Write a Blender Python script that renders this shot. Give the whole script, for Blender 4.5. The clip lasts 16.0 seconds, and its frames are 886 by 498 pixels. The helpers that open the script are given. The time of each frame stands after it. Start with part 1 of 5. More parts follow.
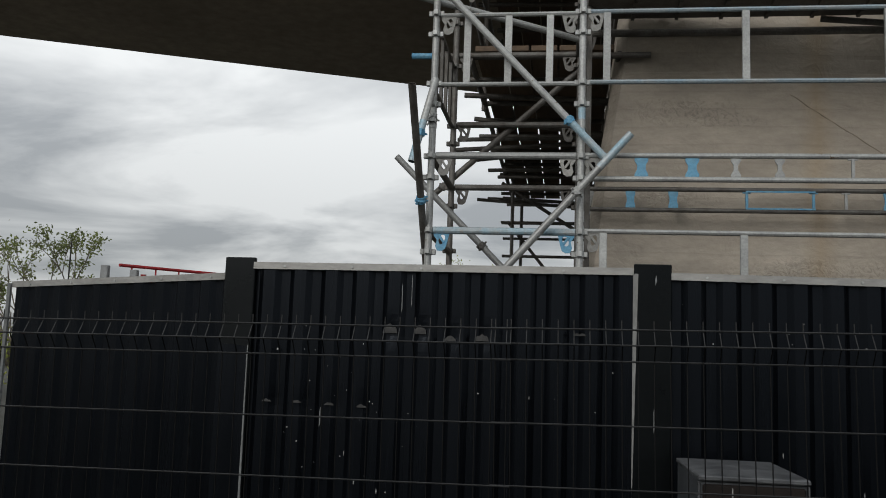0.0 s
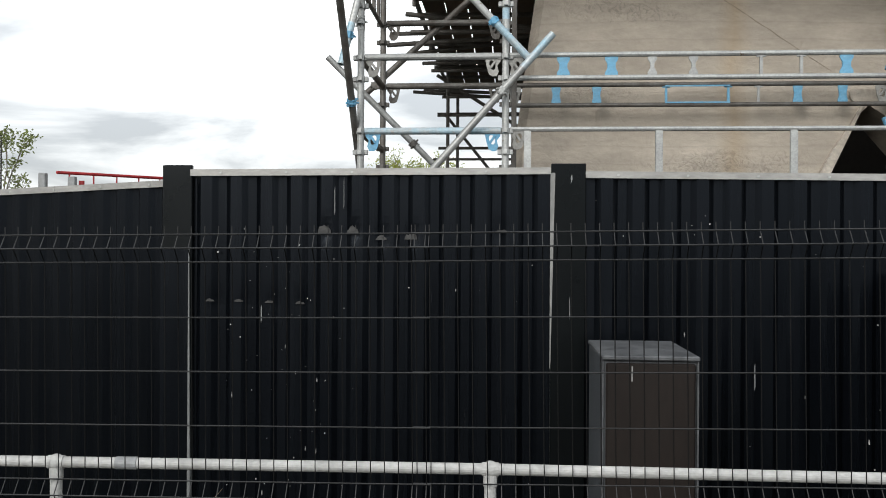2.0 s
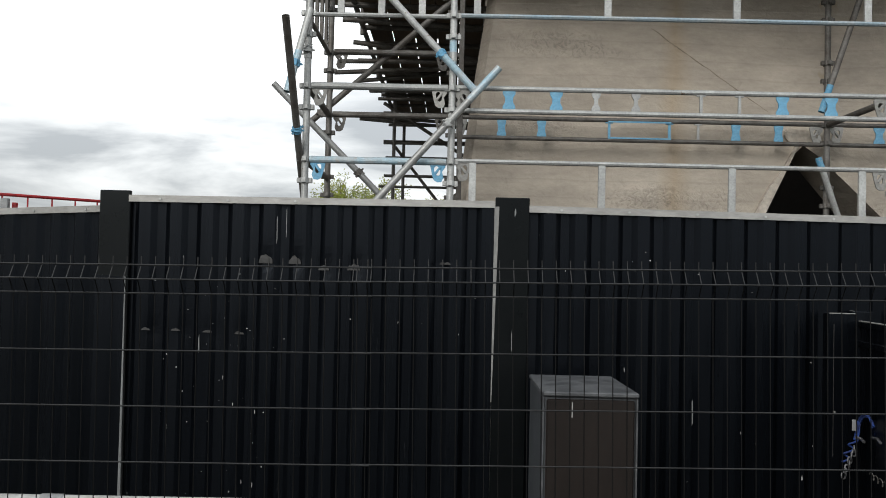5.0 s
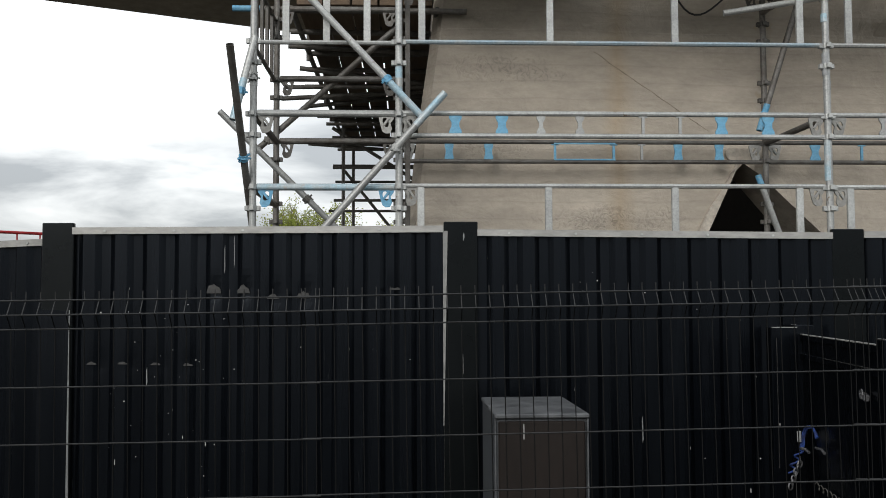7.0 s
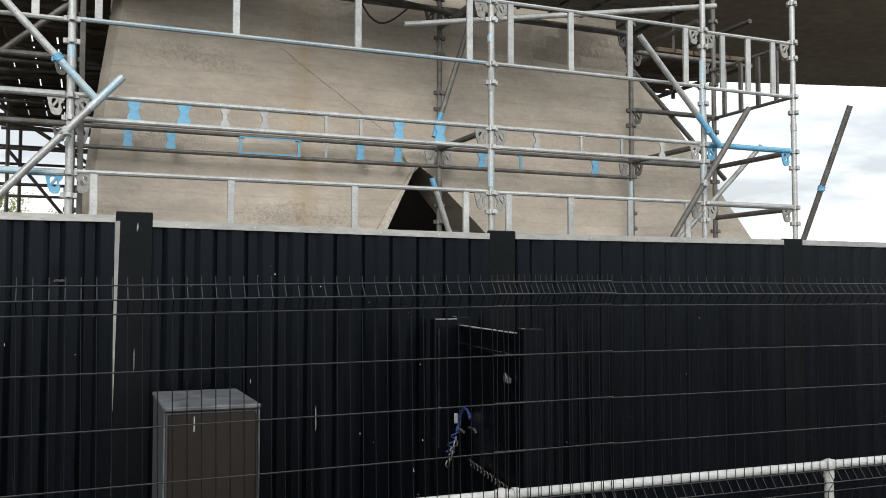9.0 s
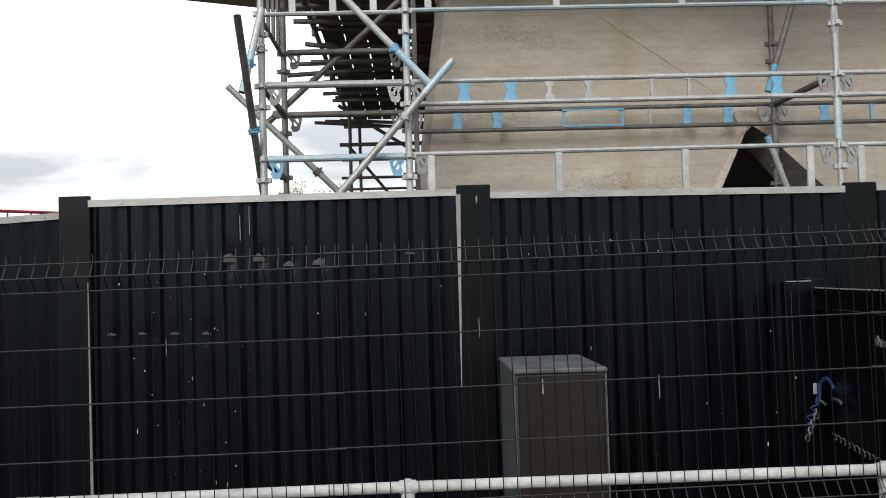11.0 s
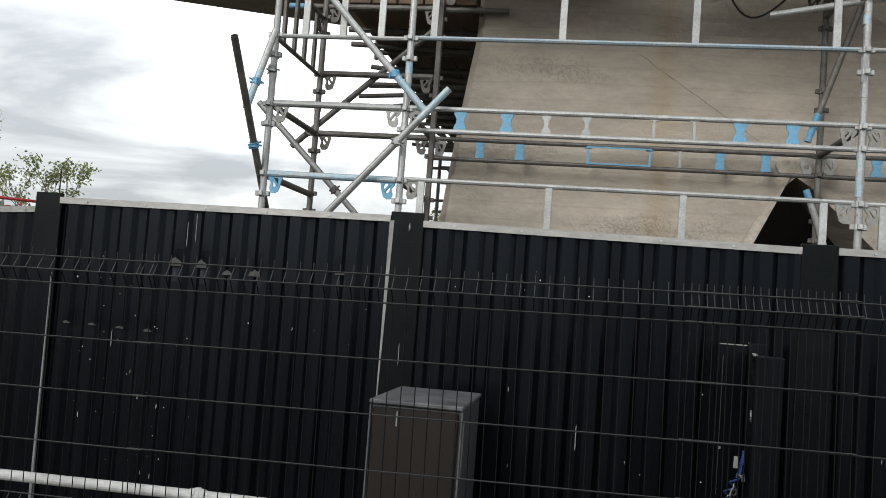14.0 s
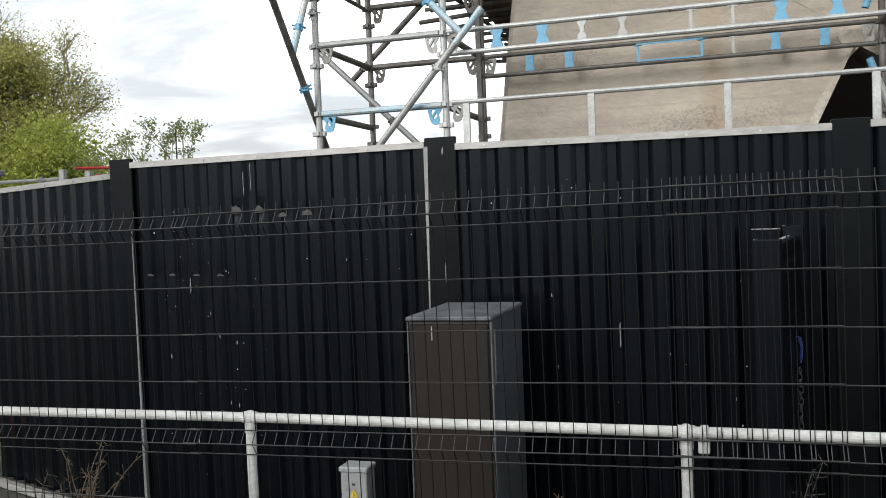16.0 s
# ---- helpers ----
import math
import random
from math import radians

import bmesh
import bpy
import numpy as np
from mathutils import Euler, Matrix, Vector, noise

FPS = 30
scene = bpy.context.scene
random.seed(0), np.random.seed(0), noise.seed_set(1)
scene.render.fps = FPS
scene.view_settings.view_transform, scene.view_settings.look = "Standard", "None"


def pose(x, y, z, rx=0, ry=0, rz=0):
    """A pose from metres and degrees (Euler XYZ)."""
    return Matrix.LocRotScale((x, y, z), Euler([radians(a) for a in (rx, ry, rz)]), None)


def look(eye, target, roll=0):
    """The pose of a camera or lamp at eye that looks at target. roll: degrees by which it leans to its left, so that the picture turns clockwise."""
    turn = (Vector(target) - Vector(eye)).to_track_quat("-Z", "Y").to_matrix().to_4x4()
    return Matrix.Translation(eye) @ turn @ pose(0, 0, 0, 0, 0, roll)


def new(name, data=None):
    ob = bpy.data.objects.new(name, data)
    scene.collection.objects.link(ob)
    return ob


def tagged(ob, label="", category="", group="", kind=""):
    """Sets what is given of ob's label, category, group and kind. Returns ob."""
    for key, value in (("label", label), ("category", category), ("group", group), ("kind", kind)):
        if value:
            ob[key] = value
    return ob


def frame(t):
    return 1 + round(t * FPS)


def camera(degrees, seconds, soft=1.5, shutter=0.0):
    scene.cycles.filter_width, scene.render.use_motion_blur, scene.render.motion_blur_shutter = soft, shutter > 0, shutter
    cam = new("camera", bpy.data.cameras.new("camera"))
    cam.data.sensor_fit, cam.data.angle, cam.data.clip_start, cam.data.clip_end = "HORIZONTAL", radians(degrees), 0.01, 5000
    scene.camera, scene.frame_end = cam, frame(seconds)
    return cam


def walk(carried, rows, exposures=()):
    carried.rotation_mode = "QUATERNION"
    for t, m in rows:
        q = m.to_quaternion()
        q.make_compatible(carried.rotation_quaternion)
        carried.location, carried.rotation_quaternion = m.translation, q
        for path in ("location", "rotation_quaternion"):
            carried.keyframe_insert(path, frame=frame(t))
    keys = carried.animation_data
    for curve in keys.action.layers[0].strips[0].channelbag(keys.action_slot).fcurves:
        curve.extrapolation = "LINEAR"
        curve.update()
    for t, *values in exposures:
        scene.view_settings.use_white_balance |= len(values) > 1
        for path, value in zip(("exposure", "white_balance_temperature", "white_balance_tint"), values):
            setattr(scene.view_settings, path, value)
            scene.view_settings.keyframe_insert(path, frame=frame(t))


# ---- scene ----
cam = camera(52.96, 16.0, soft=0.9, shutter=0.12)
PATH = [
    (0, (-0.3410, -4.4747, 1.8087), (-0.6122, -2.5092, 2.0605), 2.085),
    (0.5, (-0.3293, -4.5530, 1.8356), (-0.5444, -2.5689, 1.9656), 1.159),
    (1, (-0.2238, -4.6685, 1.7974), (-0.4210, -2.6782, 1.8047), 1.459),
    (1.5, (-0.2008, -4.7306, 1.8321), (-0.4093, -2.7421, 1.7857), 0.700),
    (2, (-0.2304, -4.7474, 1.8668), (-0.3741, -2.7526, 1.8673), 0.359),
    (2.5, (-0.2608, -4.7876, 1.8778), (-0.2691, -2.7890, 1.9539), 1.165),
    (3, (-0.2667, -4.8098, 1.8876), (-0.1915, -2.8137, 1.9881), 1.896),
    (3.5, (-0.2459, -4.7947, 1.9030), (-0.1599, -2.7989, 1.9991), 1.624),
    (4, (-0.2419, -4.7487, 1.8873), (-0.1872, -2.7518, 1.9839), 1.492),
    (4.2, (-0.2287, -4.7438, 1.8902), (-0.1869, -2.7460, 1.9729), 1.410),
    (4.6, (-0.2260, -4.7297, 1.8869), (-0.2277, -2.7309, 1.9566), 1.360),
    (5, (-0.2267, -4.7314, 1.9016), (-0.2461, -2.7323, 1.9614), 1.346),
    (5.4, (-0.2280, -4.7455, 1.9264), (-0.2319, -2.7465, 1.9874), 1.253),
    (5.8, (-0.2247, -4.7596, 1.9425), (-0.1967, -2.7612, 2.0186), 0.944),
    (6.3, (-0.2107, -4.7640, 1.9348), (-0.1498, -2.7676, 2.0393), 0.258),
    (6.5, (-0.2004, -4.7626, 1.9235), (-0.1305, -2.7670, 2.0349), 0.012),
    (7, (-0.2048, -4.7537, 1.9189), (-0.1199, -2.7585, 2.0278), -0.202),
    (7.5, (-0.1845, -4.7683, 1.9276), (-0.0392, -2.7762, 2.0301), -0.202),
    (8, (-0.1440, -4.8525, 1.9453), (0.2122, -2.8875, 2.0545), -0.068),
    (8.2, (-0.1396, -4.8883, 1.9447), (0.3287, -2.9472, 2.0584), 0.063),
    (8.4, (-0.1396, -4.9045, 1.9426), (0.4486, -2.9965, 2.0604), 0.206),
    (8.6, (-0.1414, -4.9109, 1.9370), (0.5450, -3.0360, 2.0540), 0.273),
    (8.9, (-0.1496, -4.8945, 1.9192), (0.6042, -3.0449, 2.0220), 0.143),
    (9.2, (-0.1640, -4.8531, 1.8931), (0.5522, -2.9873, 1.9696), -0.260),
    (9.5, (-0.1818, -4.8052, 1.8657), (0.4146, -2.8968, 1.9157), -0.826),
    (9.8, (-0.1997, -4.7718, 1.8452), (0.2393, -2.8209, 1.8802), -1.399),
    (10.1, (-0.2151, -4.7650, 1.8357), (0.0767, -2.7867, 1.8734), -1.848),
    (10.3, (-0.2241, -4.7724, 1.8344), (-0.0097, -2.7845, 1.8807), -2.056),
    (10.5, (-0.2383, -4.7858, 1.8320), (-0.0849, -2.7924, 1.8869), -2.154),
    (11, (-0.2461, -4.7724, 1.8168), (-0.1764, -2.7749, 1.8864), -1.693),
    (11.5, (-0.0912, -4.7684, 1.8223), (-0.1274, -2.7733, 1.9571), -0.262),
    (12, (0.0961, -4.7928, 1.8241), (-0.0455, -2.8013, 1.9409), 1.127),
    (12.5, (0.2867, -4.6641, 1.8057), (0.0876, -2.6780, 1.9313), 2.107),
    (13, (0.4862, -4.5401, 1.8272), (0.2592, -2.5633, 2.0289), 3.682),
    (13.5, (0.7421, -4.6232, 1.8384), (0.5029, -2.6485, 2.0468), 4.590),
    (14, (1.0689, -4.6971, 1.8565), (0.7454, -2.7270, 1.9748), 4.312),
    (14.5, (1.2620, -4.5469, 1.8425), (0.7977, -2.6045, 1.9508), 3.860),
    (15, (1.4217, -4.5816, 1.8302), (0.8242, -2.6745, 1.9072), 1.411),
    (15.4, (1.5677, -4.7086, 1.8488), (0.8910, -2.8267, 1.8246), -1.161),
    (15.5, (1.6134, -4.7138, 1.8659), (0.9322, -2.8340, 1.8196), -1.547),
    (16, (1.5788, -4.7962, 1.8766), (0.9853, -2.8876, 1.8043), -2.212),
]
walk(cam, [(t, look(eye, target, roll)) for t, eye, target, roll in PATH],
     exposures=((0.0, -0.75), (0.5, -0.32), (1.0, 0.13), (1.5, 0.35), (2.0, 0.21), (2.5, -0.10), (3.5, 0.08), (4.0, -0.04), (6.5, -0.09), (7.0, -0.12), (7.5, -0.03), (8.0, 0.24), (8.2, 0.42), (10.3, 0.35), (11.0, 0.25), (11.5, -0.07), (12.0, -0.20), (12.5, -0.03), (13.0, -0.42), (13.5, -0.32), (14.0, 0.05), (14.5, 0.07), (15.0, -0.12), (15.3, 0.38), (15.6, 0.59), (16.0, 0.45)))

# ---- world and sun ----
world = bpy.data.worlds.new("overcast_sky")
scene.world = world
world.use_nodes = True


def node_of(tree, kind, **values):
    n = tree.nodes.new(kind)
    for key, value in values.items():
        n.inputs[key].default_value = value
    return n


def build_world():
    t = world.node_tree
    t.nodes.clear()
    sky = t.nodes.new("ShaderNodeTexSky")
    sky.sky_type, sky.sun_disc = "NISHITA", False
    sky.sun_elevation, sky.sun_rotation = radians(26), radians(205)
    dim = node_of(t, "ShaderNodeVectorMath")
    dim.operation = "SCALE"
    dim.inputs["Scale"].default_value = 0.12
    t.links.new(sky.outputs[0], dim.inputs[0])
    co = t.nodes.new("ShaderNodeTexCoord")
    sep = t.nodes.new("ShaderNodeSeparateXYZ")
    t.links.new(co.outputs["Generated"], sep.inputs[0])
    lift = node_of(t, "ShaderNodeMath")
    lift.operation = "MAXIMUM"
    t.links.new(sep.outputs[2], lift.inputs[0])
    lift.inputs[1].default_value = 0.0
    add = node_of(t, "ShaderNodeMath")
    add.operation = "ADD"
    add.inputs[1].default_value = 0.16
    t.links.new(lift.outputs[0], add.inputs[0])
    com = t.nodes.new("ShaderNodeCombineXYZ")
    for k in (0, 1):
        d = node_of(t, "ShaderNodeMath")
        d.operation = "DIVIDE"
        t.links.new(sep.outputs[k], d.inputs[0])
        t.links.new(add.outputs[0], d.inputs[1])
        t.links.new(d.outputs[0], com.inputs[k])
    big = node_of(t, "ShaderNodeTexNoise", Scale=1.0, Detail=8.0, Roughness=0.54, Distortion=0.5)
    bands = t.nodes.new("ShaderNodeMapping")
    bands.inputs["Scale"].default_value = (0.8, 1.0, 1.0)
    bands.inputs["Location"].default_value = (2.1, 0.6, 0.0)
    t.links.new(com.outputs[0], bands.inputs[0])
    t.links.new(bands.outputs[0], big.inputs["Vector"])
    ramp = t.nodes.new("ShaderNodeValToRGB")
    e = ramp.color_ramp.elements
    e[0].position, e[0].color = 0.40, (0.69, 0.725, 0.755, 1)
    e[1].position, e[1].color = 0.60, (1.47, 1.50, 1.50, 1)
    t.links.new(big.outputs[0], ramp.inputs[0])
    mix = t.nodes.new("ShaderNodeMixRGB")
    mix.inputs[0].default_value = 0.9
    t.links.new(dim.outputs[0], mix.inputs[1])
    t.links.new(ramp.outputs[0], mix.inputs[2])
    # an overcast sky is darker towards the horizon
    grade = node_of(t, "ShaderNodeMapRange")
    grade.inputs["From Min"].default_value, grade.inputs["From Max"].default_value = 0.0, 0.45
    grade.inputs["To Min"].default_value, grade.inputs["To Max"].default_value = 0.66, 1.36
    t.links.new(lift.outputs[0], grade.inputs["Value"])
    graded = t.nodes.new("ShaderNodeVectorMath")
    graded.operation = "SCALE"
    t.links.new(mix.outputs[0], graded.inputs[0])
    t.links.new(grade.outputs[0], graded.inputs["Scale"])
    bg = node_of(t, "ShaderNodeBackground", Strength=1.0)
    t.links.new(graded.outputs[0], bg.inputs[0])
    out = t.nodes.new("ShaderNodeOutputWorld")
    t.links.new(bg.outputs[0], out.inputs[0])


build_world()
sun_data = bpy.data.lights.new("sun", "SUN")
sun_data.energy, sun_data.angle, sun_data.color = 1.6, radians(28), (1.0, 0.97, 0.92)
sun = new("sun", sun_data)
sun.matrix_world = look((0, 0, 0), (0.38, 0.8, -0.43))


# ---- materials ----
def mat(name, base, rough=0.6, metal=0.0, other=None, scale=6.0, amount=0.35, grain=60.0, bump=0.15, stretch=(1, 1, 1), spec=0.5, rnd=0.0, spots=None, spot_scale=20.0, spot_at=0.72, island=False, thin=False, grit=0.5, spot_stretch=None):
    """A surface with variation at two scales. other: the second colour; spots: colour of small flecks."""
    m = bpy.data.materials.new(name)
    m.use_nodes = True
    t = m.node_tree
    b = t.nodes["Principled BSDF"]
    b.inputs["Roughness"].default_value = rough
    b.inputs["Metallic"].default_value = metal
    b.inputs["Specular IOR Level"].default_value = spec
    other = other or tuple(c * (1 - amount) for c in base)
    co = t.nodes.new("ShaderNodeTexCoord")
    mp = t.nodes.new("ShaderNodeMapping")
    mp.inputs["Scale"].default_value = stretch
    t.links.new(co.outputs["Object"], mp.inputs[0])
    n1 = node_of(t, "ShaderNodeTexNoise", Scale=scale, Detail=6.0, Roughness=0.6)
    n2 = node_of(t, "ShaderNodeTexNoise", Scale=grain, Detail=3.0, Roughness=0.6)
    for n in (n1, n2):
        t.links.new(mp.outputs[0], n.inputs["Vector"])
    ramp = t.nodes.new("ShaderNodeValToRGB")
    ramp.color_ramp.elements[0].position, ramp.color_ramp.elements[1].position = 0.35, 0.68
    ramp.color_ramp.elements[0].color, ramp.color_ramp.elements[1].color = (*other, 1), (*base, 1)
    t.links.new(n1.outputs[0], ramp.inputs[0])
    grainy = t.nodes.new("ShaderNodeMixRGB")
    grainy.blend_type = "MULTIPLY"
    grainy.inputs[0].default_value = grit
    gr = t.nodes.new("ShaderNodeValToRGB")
    gr.color_ramp.elements[0].position, gr.color_ramp.elements[1].position = 0.3, 0.7
    gr.color_ramp.elements[0].color, gr.color_ramp.elements[1].color = (0.55, 0.55, 0.55, 1), (1.15, 1.15, 1.15, 1)
    t.links.new(n2.outputs[0], gr.inputs[0])
    t.links.new(ramp.outputs[0], grainy.inputs[1])
    t.links.new(gr.outputs[0], grainy.inputs[2])
    last = grainy.outputs[0]
    if rnd:
        info = t.nodes.new("ShaderNodeNewGeometry" if island else "ShaderNodeObjectInfo")
        mul = t.nodes.new("ShaderNodeMapRange")
        mul.inputs["To Min"].default_value, mul.inputs["To Max"].default_value = 1 - rnd, 1 + rnd
        t.links.new(info.outputs["Random Per Island" if island else "Random"], mul.inputs["Value"])
        vm = t.nodes.new("ShaderNodeVectorMath")
        vm.operation = "SCALE"
        t.links.new(last, vm.inputs[0])
        t.links.new(mul.outputs[0], vm.inputs["Scale"])
        last = vm.outputs[0]
    if spots:
        n3 = node_of(t, "ShaderNodeTexNoise", Scale=spot_scale, Detail=4.0, Roughness=0.7)
        sp = t.nodes.new("ShaderNodeMapping")
        sp.inputs["Scale"].default_value = spot_stretch or (1, 1, 1)
        t.links.new(co.outputs["Object"], sp.inputs[0])
        t.links.new(sp.outputs[0], n3.inputs["Vector"])
        sr = t.nodes.new("ShaderNodeValToRGB")
        sr.color_ramp.elements[0].position, sr.color_ramp.elements[1].position = spot_at, spot_at + 0.05
        t.links.new(n3.outputs[0], sr.inputs[0])
        mx = t.nodes.new("ShaderNodeMixRGB")
        mx.inputs[2].default_value = (*spots, 1)
        t.links.new(sr.outputs[0], mx.inputs[0])
        t.links.new(last, mx.inputs[1])
        last = mx.outputs[0]
    t.links.new(last, b.inputs["Base Color"])
    rr = t.nodes.new("ShaderNodeMapRange")
    rr.inputs["To Min"].default_value, rr.inputs["To Max"].default_value = max(0.05, rough - 0.12), min(1, rough + 0.12)
    t.links.new(n1.outputs[0], rr.inputs["Value"])
    t.links.new(rr.outputs[0], b.inputs["Roughness"])
    if thin:
        tr = t.nodes.new("ShaderNodeBsdfTranslucent")
        t.links.new(last, tr.inputs[0])
        both = t.nodes.new("ShaderNodeMixShader")
        both.inputs[0].default_value = 0.5
        t.links.new(b.outputs[0], both.inputs[1])
        t.links.new(tr.outputs[0], both.inputs[2])
        t.links.new(both.outputs[0], t.nodes["Material Output"].inputs[0])
    if bump:
        bp = node_of(t, "ShaderNodeBump", Strength=bump, Distance=0.01)
        t.links.new(n2.outputs[0], bp.inputs["Height"])
        t.links.new(bp.outputs[0], b.inputs["Normal"])
    return m


M_HOARD = mat("black_coated_steel", (0.0023, 0.0029, 0.0040), 0.27, 0.0, other=(0.0014, 0.0019, 0.0028), scale=3.5, grain=40, bump=0.03, stretch=(3.0, 3.0, 0.12), spec=0.17, spots=(0.012, 0.0125, 0.0135), spot_scale=24, spot_at=0.69, spot_stretch=(2.2, 2.2, 0.16))
M_HOARD.node_tree.nodes["Principled BSDF"].inputs["Specular Tint"].default_value = (0.84, 0.95, 1.12, 1)
M_POST = mat("black_post_paint", (0.0030, 0.0038, 0.0041), 0.30, 0.0, other=(0.0020, 0.0027, 0.0029), scale=3.0, grain=35, bump=0.03, spec=0.15, spots=(0.07, 0.07, 0.07), spot_scale=25, spot_at=0.77)
M_POST.node_tree.nodes["Principled BSDF"].inputs["Specular Tint"].default_value = (0.90, 0.97, 1.03, 1)
M_EDGE = mat("dulled_edge_strip", (0.26, 0.26, 0.25), 0.55, 0.2, other=(0.17, 0.17, 0.165), scale=7, grain=50, bump=0.05, stretch=(1, 1, 0.4))
M_HOOK = mat("weathered_cast_steel", (0.33, 0.33, 0.315), 0.6, 0.3, other=(0.22, 0.215, 0.20), scale=14, grain=80, bump=0.1, rnd=0.2)
M_TRIM = mat("dull_grey_trim", (0.20, 0.21, 0.21), 0.5, 0.2, other=(0.14, 0.145, 0.145), scale=5, grain=50, bump=0.05)
M_CAP = mat("zinc_flashing", (0.38, 0.375, 0.36), 0.5, 0.3, other=(0.29, 0.285, 0.27), scale=5, grain=50, bump=0.05, stretch=(0.3, 1, 1))
M_GALV = mat("galvanised_steel", (0.44, 0.45, 0.44), 0.5, 0.4, other=(0.33, 0.335, 0.33), scale=9, grain=70, bump=0.08, rnd=0.15, spots=(0.16, 0.11, 0.07), spot_scale=14, spot_at=0.68)
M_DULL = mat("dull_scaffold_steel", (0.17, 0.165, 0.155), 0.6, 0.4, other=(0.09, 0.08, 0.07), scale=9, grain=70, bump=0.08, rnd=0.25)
M_PALE = mat("worn_pale_blue_paint", (0.30, 0.46, 0.55), 0.5, 0.2, other=(0.40, 0.43, 0.44), scale=9, grain=60, bump=0.08, spots=(0.36, 0.36, 0.35), spot_scale=16, spot_at=0.6)
M_BLUE = mat("blue_scaffold_paint", (0.085, 0.30, 0.50), 0.55, 0.0, other=(0.16, 0.36, 0.50), scale=11, grain=60, bump=0.08, spots=(0.38, 0.38, 0.37), spot_scale=18, spot_at=0.64)
M_CONC = mat("board_marked_concrete", (0.475, 0.42, 0.352), 0.85, 0.0, other=(0.375, 0.33, 0.273), scale=1.6, grain=26, bump=0.25, grit=0.2, stretch=(0.6, 1, 1.5), spots=(0.38, 0.315, 0.225), spot_scale=1.6, spot_at=0.68)
M_CRACK = mat("stained_crack", (0.29, 0.24, 0.175), 0.9, 0.0, other=(0.30, 0.25, 0.19), scale=5, grain=40, bump=0.1)
M_RIM = mat("pale_chipped_concrete", (0.56, 0.51, 0.44), 0.9, 0.0, other=(0.42, 0.37, 0.31), scale=9, grain=30, bump=0.4)
# near black: the shade inside the pier's hollow, put into the colour
M_VOID = mat("shade_dark_concrete", (0.035, 0.030, 0.026), 0.95, 0.0, scale=2, grain=20, bump=0.2)
M_DECK = mat("dark_soffit_concrete", (0.42, 0.355, 0.285), 0.9, 0.0, other=(0.33, 0.275, 0.22), scale=0.5, grain=6, bump=0.2)
# paler copy of the black wire: skylight from above is in its colour
M_WIRE_H = mat("skylit_black_wire", (0.021, 0.0214, 0.022), 0.42, 0.0, spec=0.45, scale=9, amount=0.7, grain=90, bump=0.02)
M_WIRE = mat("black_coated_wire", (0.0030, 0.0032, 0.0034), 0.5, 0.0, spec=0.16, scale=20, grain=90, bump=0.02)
M_RAIL = mat("weathered_white_rail_paint", (0.46, 0.46, 0.45), 0.5, 0.0, other=(0.33, 0.33, 0.32), scale=9, grain=60, bump=0.1, stretch=(0.6, 1, 1), spots=(0.20, 0.18, 0.16), spot_scale=26, spot_at=0.67)
M_CAB_T = mat("grey_cabinet_lid", (0.115, 0.12, 0.125), 0.5, 0.0, other=(0.04, 0.042, 0.046), scale=9, grain=40, bump=0.05)
M_CAB = mat("brown_black_cabinet_paint", (0.0140, 0.0098, 0.0079), 0.5, 0.0, spec=0.25, other=(0.0100, 0.0069, 0.0057), scale=4, grain=40, bump=0.05, stretch=(1, 1, 0.3))
M_CAB_S = mat("grey_cabinet_side", (0.070, 0.076, 0.083), 0.4, 0.0, other=(0.040, 0.044, 0.049), scale=4, grain=40, bump=0.04, stretch=(1, 1, 0.2))
M_GROUND = mat("gravelly_ground", (0.048, 0.045, 0.038), 0.95, 0.0, other=(0.026, 0.028, 0.018), scale=0.8, grain=30, bump=0.5)
M_WOOD = mat("old_scaffold_board", (0.16, 0.11, 0.07), 0.85, 0.0, other=(0.075, 0.052, 0.036), scale=4, grain=30, bump=0.2, rnd=0.3, stretch=(1, 0.15, 1))
M_RED = mat("red_barrier_paint", (0.50, 0.035, 0.04), 0.5, 0.0, scale=8, grain=50, bump=0.05)
M_LEAF = mat("spring_leaf", (0.34, 0.34, 0.10), 0.65, 0.0, other=(0.23, 0.225, 0.07), scale=0.7, grain=4, bump=0.0, rnd=0.45, island=True, thin=True)
M_LEAF_B = mat("fresh_hedge_leaf", (0.32, 0.34, 0.065), 0.65, 0.0, other=(0.19, 0.24, 0.04), scale=0.7, grain=4, bump=0.0, rnd=0.45, island=True, thin=True)
M_LEAF_S = mat("dusky_leaf", (0.21, 0.245, 0.08), 0.65, 0.0, other=(0.14, 0.165, 0.055), scale=0.7, grain=4, bump=0.0, rnd=0.45, island=True, thin=True)
M_TWIG = mat("brown_twig", (0.12, 0.10, 0.075), 0.9, 0.0, scale=6, grain=30, bump=0.0, rnd=0.3, island=True)
M_DRY = mat("dry_weed_stalk", (0.14, 0.105, 0.07), 0.9, 0.0, scale=6, grain=30, bump=0.0)
M_STALK = mat("bleached_stalk", (0.30, 0.285, 0.255), 0.9, 0.0, other=(0.17, 0.15, 0.12), scale=12, grain=40, bump=0.0)
M_GRASS = mat("grass_blade", (0.075, 0.13, 0.03), 0.8, 0.0, scale=2, grain=8, bump=0.0, rnd=0.4, island=True)
# rubbed metal; on the dented ribs its paler tone also paints their shine
M_SCUFF = mat("bare_scuffed_metal", (0.042, 0.042, 0.041), 0.6, 0.0, other=(0.008, 0.008, 0.008), scale=28, grain=80, bump=0.1)
M_FLECK = mat("pale_paint_fleck", (0.38, 0.38, 0.37), 0.7, 0.0, scale=20, grain=80, bump=0.0, rnd=0.5, island=True)
